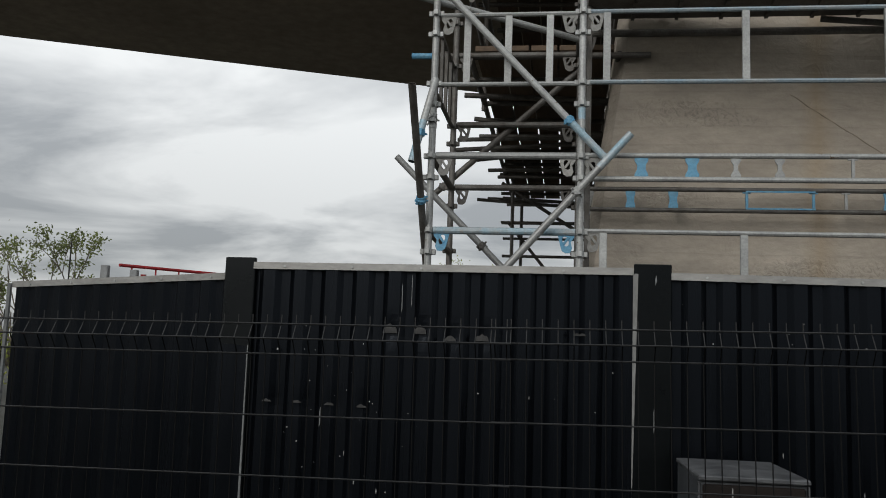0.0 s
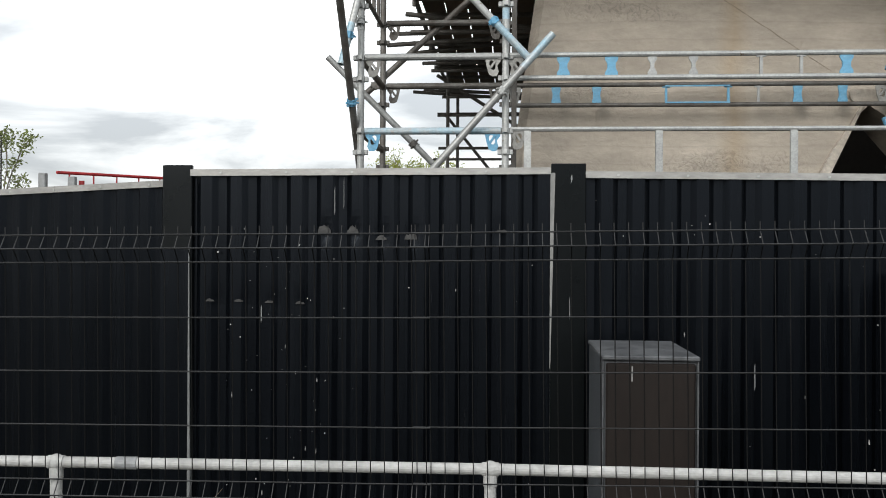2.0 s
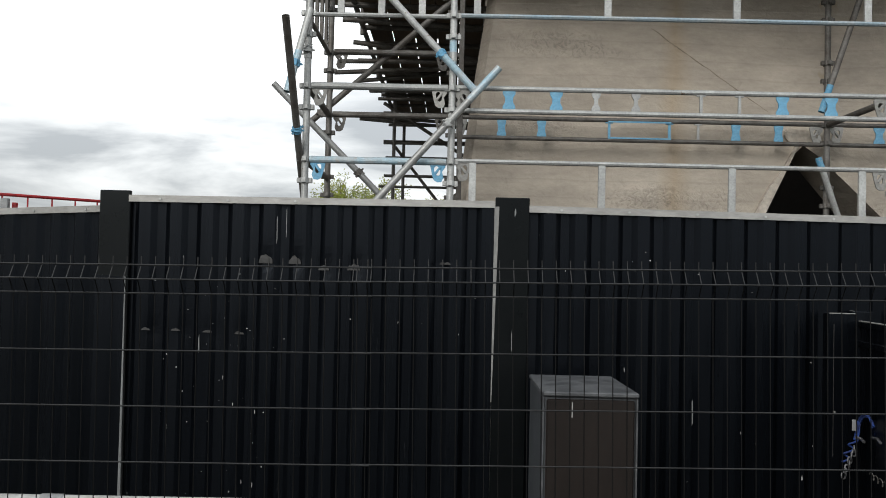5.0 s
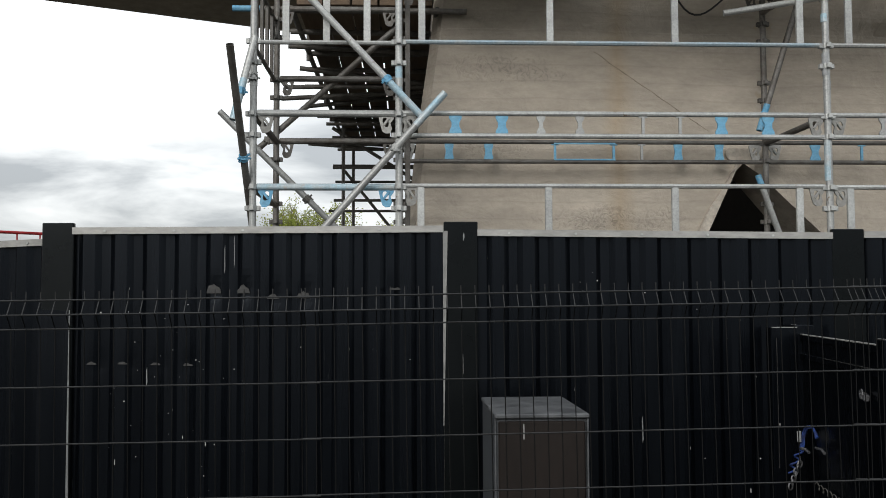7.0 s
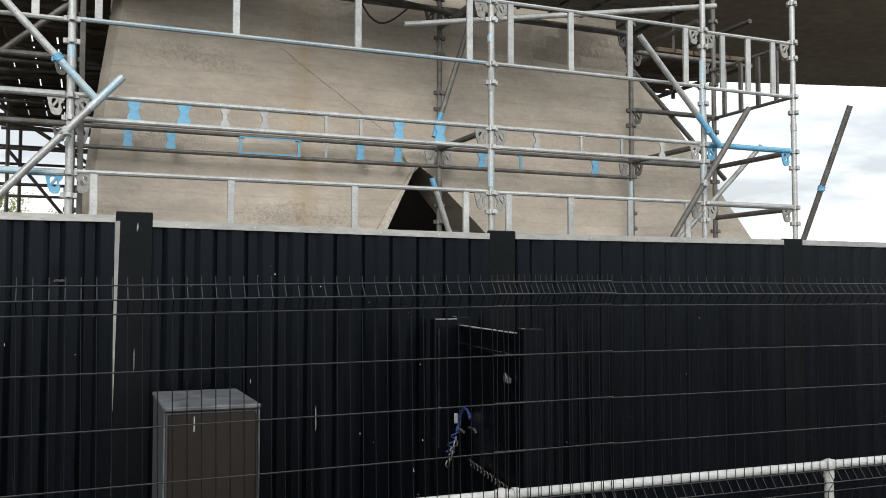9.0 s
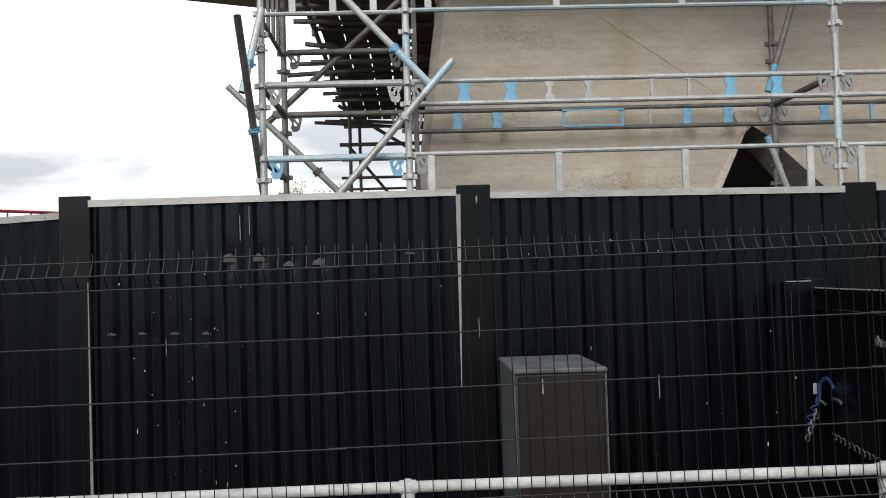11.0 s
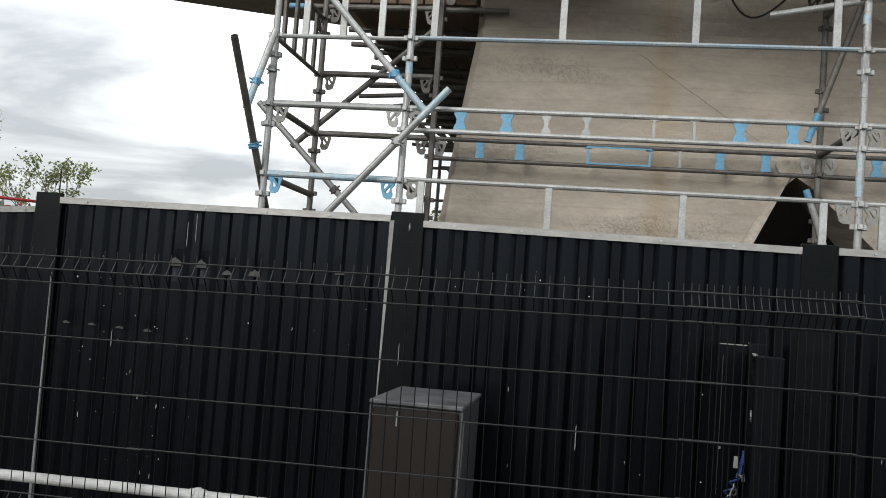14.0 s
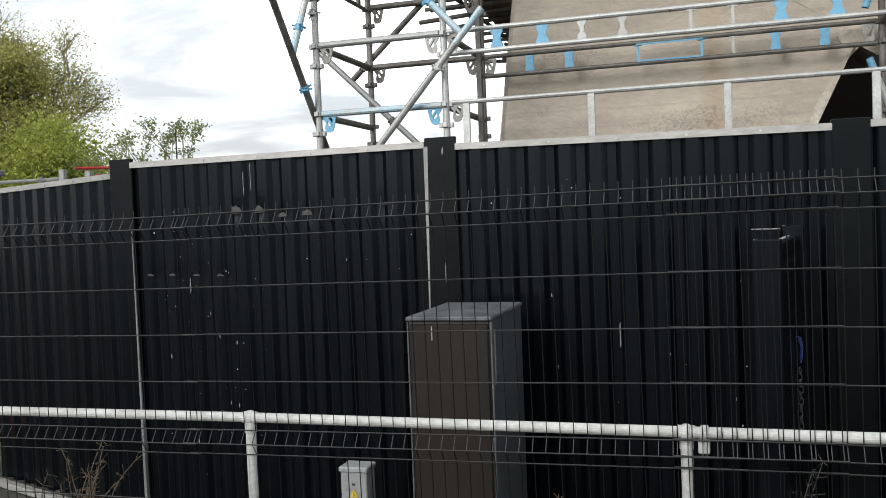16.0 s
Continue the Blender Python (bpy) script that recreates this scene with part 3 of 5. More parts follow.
def gate_leaf():
    """A dark gate that closes the strip between the hoarding and the handrail."""
    root = thing("site_gate", "black sheet steel gate across the strip behind the handrail", "gate")
    m = Matrix.Translation((1.93, -0.04, 0)) @ Matrix.Rotation(math.atan2(-1.21, -0.18), 4, "Z")
    w = 1.22
    for x, top in ((-0.02, 1.765), (w, 1.745)):
        bm = bmesh.new()
        box(bm, (x - 0.04, -0.05, 0.0), (x + 0.05, 0.05, top), 0.004, m)
        part("gate_post", bm, M_HOARD, root)
        bm = bmesh.new()
        box(bm, (x - 0.035, -0.045, top - 0.001), (x + 0.045, -0.040, top + 0.0025), 0.0, m)
        part("worn_edge", bm, M_EDGE, root)
    bm = bmesh.new()
    box(bm, (0.03, -0.012, 0.08), (w - 0.04, 0.012, 1.70), 0.003, m)
    part("leaf", bm, M_HOARD, root)
    for z in (1.70, 1.60, 0.08):
        bm = bmesh.new()
        box(bm, (0.03, -0.025, z - 0.015), (w - 0.04, 0.025, z + 0.015), 0.003, m)
        part("frame_bar", bm, M_HOARD, root)
    bm = bmesh.new()
    box(bm, (0.04, -0.027, 1.714), (w - 0.05, -0.010, 1.7185), 0.0, m)
    part("worn_edge", bm, M_CAP, root, "rubbed bare top edge")
    bm = bmesh.new()
    c = Vector((0.99, -0.035, 1.492))
    box(bm, (c.x - 0.028, c.y - 0.014, c.z - 0.016), (c.x + 0.002, c.y + 0.014, c.z + 0.016), 0.006, m)
    box(bm, (c.x + 0.010, c.y - 0.012, c.z - 0.020), (c.x + 0.036, c.y + 0.012, c.z + 0.010), 0.006, m)
    path_tube(bm, [m @ (c + Vector((0.016 * math.cos(a), -0.012, 0.006 + 0.022 * math.sin(a)))) for a in np.linspace(0, math.pi, 8)], 0.0045)
    part("padlock", bm, M_CHAIN, root, "worn padlock")
    bm = bmesh.new()
    box(bm, (1.73, -0.11, 0.0), (1.87, -0.035, 1.755), 0.004)
    part("side_post", bm, M_HOARD, root)
    for lo, hi, worn in (((1.732, -0.114, 1.752), (1.868, -0.109, 1.7575), M_EDGE), ((1.755, -0.1125, 1.02), (1.758, -0.109, 1.70), M_SCUFF), ((1.842, -0.1125, 0.70), (1.846, -0.109, 1.02), M_SCUFF), ((1.757, -0.1125, 1.24), (1.768, -0.109, 1.252), M_EDGE)):
        bm = bmesh.new()
        box(bm, lo, hi)
        part("worn_edge", bm, worn, root)
    bm = bmesh.new()
    box(bm, (0.42, -0.029, 1.612), (w - 0.05, -0.024, 1.6155), 0.0, m)
    part("worn_edge", bm, M_SCUFF, root)
    return root


gate_leaf()


def rope_and_chain():
    rng = random.Random(3)

    def on_leaf(p):
        """Moves a point of the post's plane out along the leaf, which stands forward of it."""
        d = 2.55 * max(0.0, p.x - 1.865)
        return Vector((p.x - 0.552 * d, p.y - d, p.z + 0.16 * d))

    root = thing("rope_and_chain", "blue rope and zinc chain tied to the gate", "rope")
    bm = bmesh.new()
    # a draped bight of several strands
    for k in range(3):
        off = Vector((rng.uniform(-0.006, 0.006), -0.008 * k, rng.uniform(-0.008, 0.008)))
        arch = [Vector((1.905 + 0.048 * math.cos(a) - 0.012 * math.sin(a) * k / 4, -0.165, 1.165 + 0.078 * math.sin(a))) + off for a in np.linspace(math.pi, 0.15 + 0.12 * k, 10)]
        path_tube(bm, [on_leaf(p) for p in (arch[0] + Vector((-0.012, 0, -0.05)), *arch)], 0.0055, 6)
    # turns of the tail, wound down towards the chain
    path_tube(bm, [Vector((1.838 - 0.011 * a / 3 + 0.017 * math.cos(a), -0.178 - 0.010 * math.sin(a), 1.12 - 0.0075 * a)) for a in np.linspace(0, 15, 34)], 0.0050, 6)
    # the end that hangs down on the far face of the leaf
    for k in range(2):
        path_tube(bm, [Vector((1.912 + 0.010 * k, -0.16 - 0.006 * k, 1.232 - 0.006 * k)), Vector((1.936 + 0.006 * k, -0.17, 1.222)), Vector((1.944 + 0.006 * k, -0.18, 1.18)), Vector((1.940 + 0.006 * k, -0.18, 1.10 + 0.02 * k))], 0.0055, 6)
    part("rope", bm, M_ROPE, root)
    bm = bmesh.new()
    box(bm, (1.820, -0.190, 1.165), (1.842, -0.184, 1.222), 0.002)
    part("tag", bm, M_BOX, root, "small pale plastic tag")
    for k in range(8):
        bm = bmesh.new()
        c = Vector((1.832 - 0.008 * k + rng.uniform(-0.005, 0.005), -0.196, 1.075 - 0.019 * k))
        t = k % 2
        loop = [c + Vector((0.012 * math.cos(a) * (1 if t else 0.4), 0.011 * math.cos(a) * (0.3 if t else 1), 0.018 * math.sin(a))) for a in np.linspace(0, 2 * math.pi, 11)]
        path_tube(bm, loop, 0.0042, 5)
        part("chain_link", bm, M_CHAIN, root)
    bm = bmesh.new()
    path_tube(bm, [on_leaf(Vector(p)) for p in ((1.835, -0.19, 1.135), (1.862, -0.192, 1.128), (1.885, -0.19, 1.112))], 0.008, 6)
    part("hook", bm, M_CHAIN, root)
    bm = bmesh.new()
    path_tube(bm, [on_leaf(Vector(p)) for p in ((1.93, -0.19, 1.137), (1.965, -0.19, 1.130), (1.985, -0.19, 1.112))], 0.007, 6)
    part("hook", bm, M_CHAIN, root)
    for k in range(11):
        bm = bmesh.new()
        c = Vector((1.936 + rng.uniform(-0.004, 0.004), -0.185, 1.06 - 0.03 * k))
        t = k % 2
        path_tube(bm, [c + Vector((0.012 * math.cos(a) * (1 if t else 0.4), 0.011 * math.cos(a) * (0.3 if t else 1), 0.020 * math.sin(a))) for a in np.linspace(0, 2 * math.pi, 11)], 0.004, 5)
        part("chain_link", bm, M_SCUFF, root, "dark rusty chain link")
    # a stretched spring hanging towards the ground
    bm = bmesh.new()
    path_tube(bm, [on_leaf(Vector((1.92 + 0.0042 * a, -0.20 + 0.012 * math.cos(a), 0.955 - 0.0017 * a + 0.015 * math.sin(a)))) for a in np.linspace(0, 66, 150)], 0.0022, 4)
    part("spring", bm, M_DULL, root, "dull stretched wire spring")


rope_and_chain()


# ---- concrete pier and bridge deck ----
def lerp_on(table, z):
    return float(np.interp(z, [p[0] for p in table], [p[1] for p in table]))


LEFT_EDGE = ((0.0, -0.46), (2.56, -0.115), (3.14, -0.045), (3.6, 0.015), (4.08, 0.085), (4.4, 0.12), (6.1, 0.24))
RIGHT_EDGE = ((0.0, 8.5), (3.45, 5.63), (4.03, 5.15), (4.58, 4.67), (5.0, 4.55), (6.1, 4.45))


def pier_depth(x, z):
    """How the front bows: an overhang over the middle of the head and shallow folds."""
    y = 2.52
    # the corners of the head lean out below the sloping folds
    corner = max(0.0, 0.93 - x, x - 3.70)
    if corner and z > 4.12:
        y -= 0.5 * min(z - 4.12, max(0.0, 0.9 * corner - 0.04))
    mid = 4.08 + 0.9 * max(0.0, 0.93 - x) + 0.9 * max(0.0, x - 3.70)
    over = z - mid
    if over > -0.12:
        y -= 0.42 * (over + 0.12) ** 2 / 0.5 if over < 0.2 else 0.42 * (0.2048 + (over - 0.2) * 1.1)
    side = (x - 0.52) * 0.56 + (z - 4.56) * 0.83
    if side >= 0:
        y += min(0.12, 0.22 * side)
    ridge = (x - 3.77) * 0.64 - (z - 4.19) * 0.77
    if ridge > 0 and z > 3.9:
        y += min(0.14, 0.35 * ridge) * min(1.0, (z - 3.9) / 0.3)
    y += 0.006 * noise.noise(Vector((x * 0.9, z * 2.5, 3)))
    return y


def pier():
    root = thing("bridge_pier", "weathered grey-brown board-marked concrete bridge pier with a peaked opening", "pier")
    rows = sorted(set(list(np.linspace(0, 6.18, 62)) + [3.03]))
    for side in (0, 1):
        bm = bmesh.new()
        grid = []
        for z in rows:
            if side == 0:
                x0, x1 = lerp_on(LEFT_EDGE, z), (2.57 - 0.47 * (3.03 - z) if z < 3.03 else 2.62)
            else:
                x0, x1 = (2.66 + 1.05 * (3.03 - z) if z < 3.03 else 2.62), lerp_on(RIGHT_EDGE, z)
            row = []
            for k in range(29):
                f = max(0, k - 1) / 27 if side == 0 else k / 28
                x = x0 + (x1 - x0) * f
                y = pier_depth(x, z)
                if side == 0 and k == 0:
                    y += 0.16
                    x -= 0.075
                row.append(bm.verts.new((x, y, z)))
            grid.append(row)
        for r0, r1 in zip(grid, grid[1:]):
            for k in range(28):
                bm.faces.new((r0[k], r0[k + 1], r1[k + 1], r1[k]))
        # the jambs of the opening, the outer flanks and the inside
        for edge, depth in ((0, 2.3), (28, 2.3)):
            inner = (side == 0 and edge == 28) or (side == 1 and edge == 0)
            far = [bm.verts.new((r[edge].co.x - (0.20 * max(0.0, 3.03 - r[edge].co.z) if inner and side == 1 else 0.0), 2.52 + ((0.55 if side == 0 else 0.5) if inner else depth), r[edge].co.z)) for r in grid]
            for i in range(len(rows) - 1):
                bm.faces.new((grid[i][edge], grid[i + 1][edge], far[i + 1], far[i]))
        part("pier_wall", bm, M_CONC, root)
    bm = bmesh.new()
    box(bm, (2.55, 2.56, 3.028), (2.70, 3.0, 3.20))
    part("lintel", bm, M_CONC, root)
    # rear wall, with the darkness of the hollow as its colour
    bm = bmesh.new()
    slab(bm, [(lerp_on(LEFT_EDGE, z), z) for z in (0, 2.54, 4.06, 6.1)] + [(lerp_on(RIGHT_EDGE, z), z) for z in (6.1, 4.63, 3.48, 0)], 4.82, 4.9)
    part("rear_wall", bm, M_VOID, root, "rear wall of the hollow, coloured near black for its shade")
    # hairline crack along the fold, with its lip
    bm = bmesh.new()
    prev = None
    for f in np.linspace(0, 1, 70):
        x, z = 1.37 + 0.96 * f, 3.965 - 0.665 * f
        x, z = x + 0.008 * noise.noise(Vector((f * 9, 1, 0))), z + 0.008 * noise.noise(Vector((f * 9, 5, 0)))
        y, w = pier_depth(x, z) - 0.003, (0.0021 + 0.0014 * noise.noise(Vector((f * 14, 9, 0)))) * (1.15 - 0.8 * f)
        ring = [bm.verts.new((x + 0.56 * k, y + d, z + 0.83 * k)) for k, d in ((-w, 0), (w, 0), (w, 0.05), (-w, 0.05))]
        if prev:
            for k in range(4):
                bm.faces.new((prev[k], prev[(k + 1) % 4], ring[(k + 1) % 4], ring[k]))
        prev = ring
    part("crack", bm, M_CRACK, root, "thin brown crack along the fold")
    # a pale made-good patch over the peak, with rounded ends
    bm = bmesh.new()
    pts = []
    for cx, a0 in ((2.73, -math.pi / 2), (2.51, math.pi / 2)):
        for a in np.linspace(a0, a0 + math.pi, 7):
            pts.append((cx + 0.05 * math.cos(a) + 0.006 * noise.noise(Vector((a * 3, cx, 0))), 3.107 + 0.052 * math.sin(a) + 0.006 * noise.noise(Vector((cx, a * 3, 0)))))
    slab(bm, pts, 2.487, 2.56)
    part("made_good_patch", bm, M_RIM, root, "pale repair patch over the opening")
    # light rim of the opening
    bm = bmesh.new()
    for k in range(16):
        za, zb = 3.04 - 0.19 * k, 3.04 - 0.19 * (k + 1)
        wa, wb = 0.022 + 0.022 * k + 0.02 * noise.noise(Vector((k * 1.7, 0, 0))), 0.022 + 0.022 * (k + 1) + 0.02 * noise.noise(Vector((k * 1.7 + 1.7, 0, 0)))
        xa, xb = 2.582 - 0.47 * (3.04 - za), 2.582 - 0.47 * (3.04 - zb)
        slab(bm, ((xa - wa, za), (xa, za), (xb, zb), (xb - wb, zb)), 2.490, 2.56)
    part("opening_rim", bm, M_RIM, root, "rough chipped concrete rim of the opening")
    return root


pier()


def bridge():
    """The deck: it comes from the one side, passes over the pier and bends towards the road."""
    far = ((-60.0, -15.1), (-20.0, 1.84), (-4.0, 8.62), (2.5, 11.38), (7.0, 11.0), (12.0, 9.6), (40.0, 2.0))
    near = ((-60.0, -23.1), (-20.0, -6.2), (-4.0, 0.58), (2.5, 3.34), (7.0, 3.3), (12.0, 1.9), (40.0, -6.0))
    bm = bmesh.new()
    rows = [[bm.verts.new((x, y, z)) for (x, y), z in ((f, 6.2), (n, 6.2), (n, 7.0), (f, 7.0))] for f, n in zip(far, near)]
    for a, c in zip(rows, rows[1:]):
        for k in range(4):
            bm.faces.new((a[k], a[(k + 1) % 4], c[(k + 1) % 4], c[k]))
    bm.faces.new(rows[0])
    bm.faces.new(rows[-1][::-1])
    single("bridge_deck", bm, M_DECK, "dark concrete underside of the bridge deck", "bridge", kind="structure")


bridge()

# ---- scaffold ----
SCAFFOLD = thing("scaffold", "galvanised steel tube scaffold with blue painted fittings, standing behind the hoarding", "scaffold")
LEVELS = (1.67, 2.17, 2.67, 3.17, 3.67, 4.16, 4.66)
R = 0.0242


def collar_mesh():
    bm = bmesh.new()
    pipe(bm, (0, 0, -0.018), (0, 0, 0.018), 0.033, 0.009, 12)
    for k in range(4):
        m = Matrix.Rotation(k * math.pi / 2, 4, "Z")
        box(bm, (0.028, -0.016, -0.017), (0.052, 0.016, 0.017), 0.003, m)
    return bm


COLLAR = finish("collar", collar_mesh(), M_GALV)
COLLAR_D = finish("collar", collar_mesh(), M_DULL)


def hook_mesh():
    """The pierced hook plate under the end of a ledger, in the x-z plane, hanging from z = 0 towards +x."""
    bm = bmesh.new()
    outer = ((0.0, 0.02), (0.045, 0.02), (0.09, 0.018), (0.105, -0.01), (0.098, -0.045), (0.09, -0.08), (0.078, -0.118), (0.055, -0.132), (0.025, -0.13), (0.012, -0.10), (0.022, -0.06), (0.0, -0.03))
    cx, cz = 0.055, -0.055
    rings = []
    for y in (-0.006, 0.006):
        o = [bm.verts.new((x, y, z)) for x, z in outer]
        i = []
        for x, z in outer:
            a = math.atan2(z - cz, x - cx)
            i.append(bm.verts.new((cx + 0.021 * math.cos(a) + 0.006 * math.sin(a), y, cz + 0.033 * math.sin(a))))
        rings.append((o, i))
    n = len(outer)
    for k in range(n):
        j = (k + 1) % n
        (o0, i0), (o1, i1) = rings
        bm.faces.new((o0[k], o0[j], i0[j], i0[k]))
        bm.faces.new((o1[k], i1[k], i1[j], o1[j]))
        bm.faces.new((o0[k], o1[k], o1[j], o0[j]))
        bm.faces.new((i0[k], i0[j], i1[j], i1[k]))
    box(bm, (-0.032, -0.011, -0.008), (0.032, 0.011, 0.008), 0.002, Matrix.Translation((cx - 0.004, 0, cz + 0.004)) @ Matrix.Rotation(0.95, 4, "Y"))
    return bm


HOOK = {m.name: finish("hook_plate", hook_mesh(), m) for m in (M_BLUE, M_DULL, M_PALE, M_HOOK)}


def standard(x, y, material=M_GALV, top=5.0, collar=COLLAR, parent=SCAFFOLD, lo=0.0):
    bm = bmesh.new()
    tube(bm, (0, 0, lo), (0, 0, top), R, 14)
    for z in (1.92, 3.42, 4.92):
        tube(bm, (0, 0, z - 0.06), (0, 0, z), R + 0.003, 14)
    box(bm, (-0.07, -0.07, lo), (0.07, 0.07, lo + 0.008))
    st = part("standard", bm, material, parent, smooth=False)
    st.matrix_basis = Matrix.Translation((x, y, 0))
    for z in LEVELS:
        for dz in (0.0, -0.145):
            if z < top:
                o = new("collar", collar)
                o.parent = st
                o.matrix_basis = Matrix.Translation((0, 0, z + dz)) @ Matrix.Rotation(0.0, 4, "Z")
    return st


def ledger(a, b, material=M_GALV, r=R, hooks=True, hook=None, parent=SCAFFOLD, name="ledger"):
    a, b = Vector(a), Vector(b)
    u = (b - a).normalized()
    bm = bmesh.new()
    tube(bm, a + u * 0.03, b - u * 0.03, r, 12)
    led = part(name, bm, material, parent)
    if hooks:
        yaw = math.atan2(u.y, u.x)
        for p, turn in ((a, yaw), (b, yaw + math.pi)):
            o = new("hook_plate", HOOK[(hook or (M_HOOK if material is M_GALV else material)).name])
            o.parent = led
            o.matrix_basis = Matrix.Translation(p) @ Matrix.Rotation(turn, 4, "Z") @ Matrix.Translation((0.035, 0, -0.005))
    return led


def coupler(bm, p, d1, d2):
    """A swivel coupler at p that grips bars of the directions d1 and d2."""
    p = Vector(p)
    for d in (Vector(d1).normalized(), Vector(d2).normalized()):
        pipe(bm, p - d * 0.022, p + d * 0.022, 0.031, 0.006, 10)
        s = d.orthogonal().normalized()
        tube(bm, p + s * 0.026, p + s * 0.056, 0.007, 6)
        tube(bm, p - s * 0.026 - d * 0.012, p - s * 0.044 - d * 0.012, 0.009, 6)
    return bm


def brace(a, b, material, parent=SCAFFOLD, tip=None, tip_len=0.3, clamps=(), clamp_mat=M_GALV, name="diagonal_brace"):
    """A loose scaffold tube; tip: paint over its b end; clamps: places (share of the length) of couplers."""
    a, b = Vector(a), Vector(b)
    u = (b - a).normalized()
    bm = bmesh.new()
    pipe(bm, a, b - u * (tip_len if tip else 0), R, 0.004, 14)
    br = part(name, bm, material, parent)
    if tip:
        bm = bmesh.new()
        pipe(bm, b - u * tip_len, b, R + 0.0008, 0.005, 14)
        part("painted_end", bm, tip, br, "blue painted end")
    for f in clamps:
        bm = bmesh.new()
        coupler(bm, a.lerp(b, f), u, (0, 0, 1))
        part("coupler", bm, clamp_mat, br)
    return br


def spacer_mesh(h, w0, w1):
    """A bow-tie spacer between two rails: wide ends and a narrow waist."""
    bm = bmesh.new()
    slab(bm, ((-w0, 0), (w0, 0), (w0, 0.034), (w1, 0.062), (w1, h - 0.062), (w0, h - 0.034), (w0, h), (-w0, h), (-w0, h - 0.034), (-w1, h - 0.062), (-w1, 0.062), (-w0, 0.034)), -0.006, 0.006)
    return bm


SPACER = {"b": finish("spacer", spacer_mesh(0.155, 0.043, 0.027), M_BLUE), "g": finish("spacer", spacer_mesh(0.155, 0.030, 0.013), M_GALV), "r": finish("spacer", spacer_mesh(0.155, 0.036, 0.028), M_BLUE)}
THIN = []
for m in (M_GALV, M_BLUE):
    bm = bmesh.new()
    box(bm, (-0.009, -0.009, 0), (0.009, 0.009, 0.155))
    box(bm, (-0.03, -0.007, 0.13), (0.03, 0.007, 0.155))
    THIN.append(finish("spacer", bm, m))


def twin_rail(x0, x1, y, z0, z1, spacers, material=M_GALV, parent=SCAFFOLD):
    bm = bmesh.new()
    for z in (z0, z1):
        tube(bm, (x0 + 0.03, y, z), (x1 - 0.03, y, z), 0.0185, 10)
    rail = part("twin_rail", bm, material, parent)
    for x, kind in spacers:
        mesh = {"b": SPACER["b"], "g": SPACER["g"], "r": SPACER["r"], "t": THIN[1], "n": THIN[0]}[kind]
        o = new("spacer", mesh)
        o.parent = rail
        o.matrix_basis = Matrix.Translation((x, y, z0)) @ Matrix.Diagonal((1, 1, (z1 - z0) / 0.155, 1))
    for x, turn in ((x0, 0.0), (x1, math.pi)):
        o = new("hook_plate", HOOK[M_HOOK.name])
        o.parent = rail
        o.matrix_basis = Matrix.Translation((x, y, z1 - 0.02)) @ Matrix.Rotation(turn, 4, "Z") @ Matrix.Translation((0.03, 0, 0))
    return rail


def lattice_frame(a, b, z0, z1, ups, material=M_GALV, chord=None, parent=SCAFFOLD, hooks=True):
    """A guard frame of two chords with flat uprights at the shares ups of its length."""
    a, b = Vector((*a, 0)), Vector((*b, 0))
    u = (b - a).normalized()
    bm = bmesh.new()
    for z in (z0, z1):
        p, q = a + u * 0.03, b - u * 0.03
        tube(bm, p + Vector((0, 0, z)), q + Vector((0, 0, z)), 0.0165, 8)
    fr = part("guard_frame", bm, chord or material, parent)
    yaw = math.atan2(u.y, u.x)
    for s in ups:
        bm = bmesh.new()
        m = Matrix.Translation(a.lerp(b, s)) @ Matrix.Rotation(yaw, 4, "Z")
        box(bm, (-0.024, -0.012, z0 + 0.005), (0.024, 0.012, z1 - 0.005), 0.002, m)
        part("upright", bm, material, fr)
    if hooks:
        for p, turn in ((a, yaw), (b, yaw + math.pi)):
            o = new("hook_plate", HOOK[(M_DULL if material is M_DULL else M_HOOK).name])
            o.parent = fr
            o.matrix_basis = Matrix.Translation(p + Vector((0, 0, z1))) @ Matrix.Rotation(turn, 4, "Z") @ Matrix.Translation((0.035, 0, -0.005))
    return fr


XS = (-1.235, -0.247, 2.745, 4.75, 5.74)
YF, YB = 1.28, 2.36
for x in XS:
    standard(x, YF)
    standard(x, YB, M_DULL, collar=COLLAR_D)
# painted sleeves on some standards
for x, y, z0, z1 in ((-0.247, YF, 3.34, 3.50), (2.74, YF, 2.72, 3.02), (2.74, YF, 3.84, 3.90), (4.74, YF, 3.40, 3.9), (4.74, YF, 2.75, 3.0), (4.74, YB, 2.6, 2.98)):
    bm = bmesh.new()
    tube(bm, (x, y, z0), (x, y, z1), R + 0.0012, 14)
    part("painted_band", bm, M_PALE, SCAFFOLD, "flaking blue paint band")
for z0 in (3.46,):
    bm = bmesh.new()
    tube(bm, (2.74, YF, z0), (2.74, YF, z0 + 0.16), R + 0.0015, 14)
    part("sticker", bm, M_BOX, SCAFFOLD, "white inspection sticker")
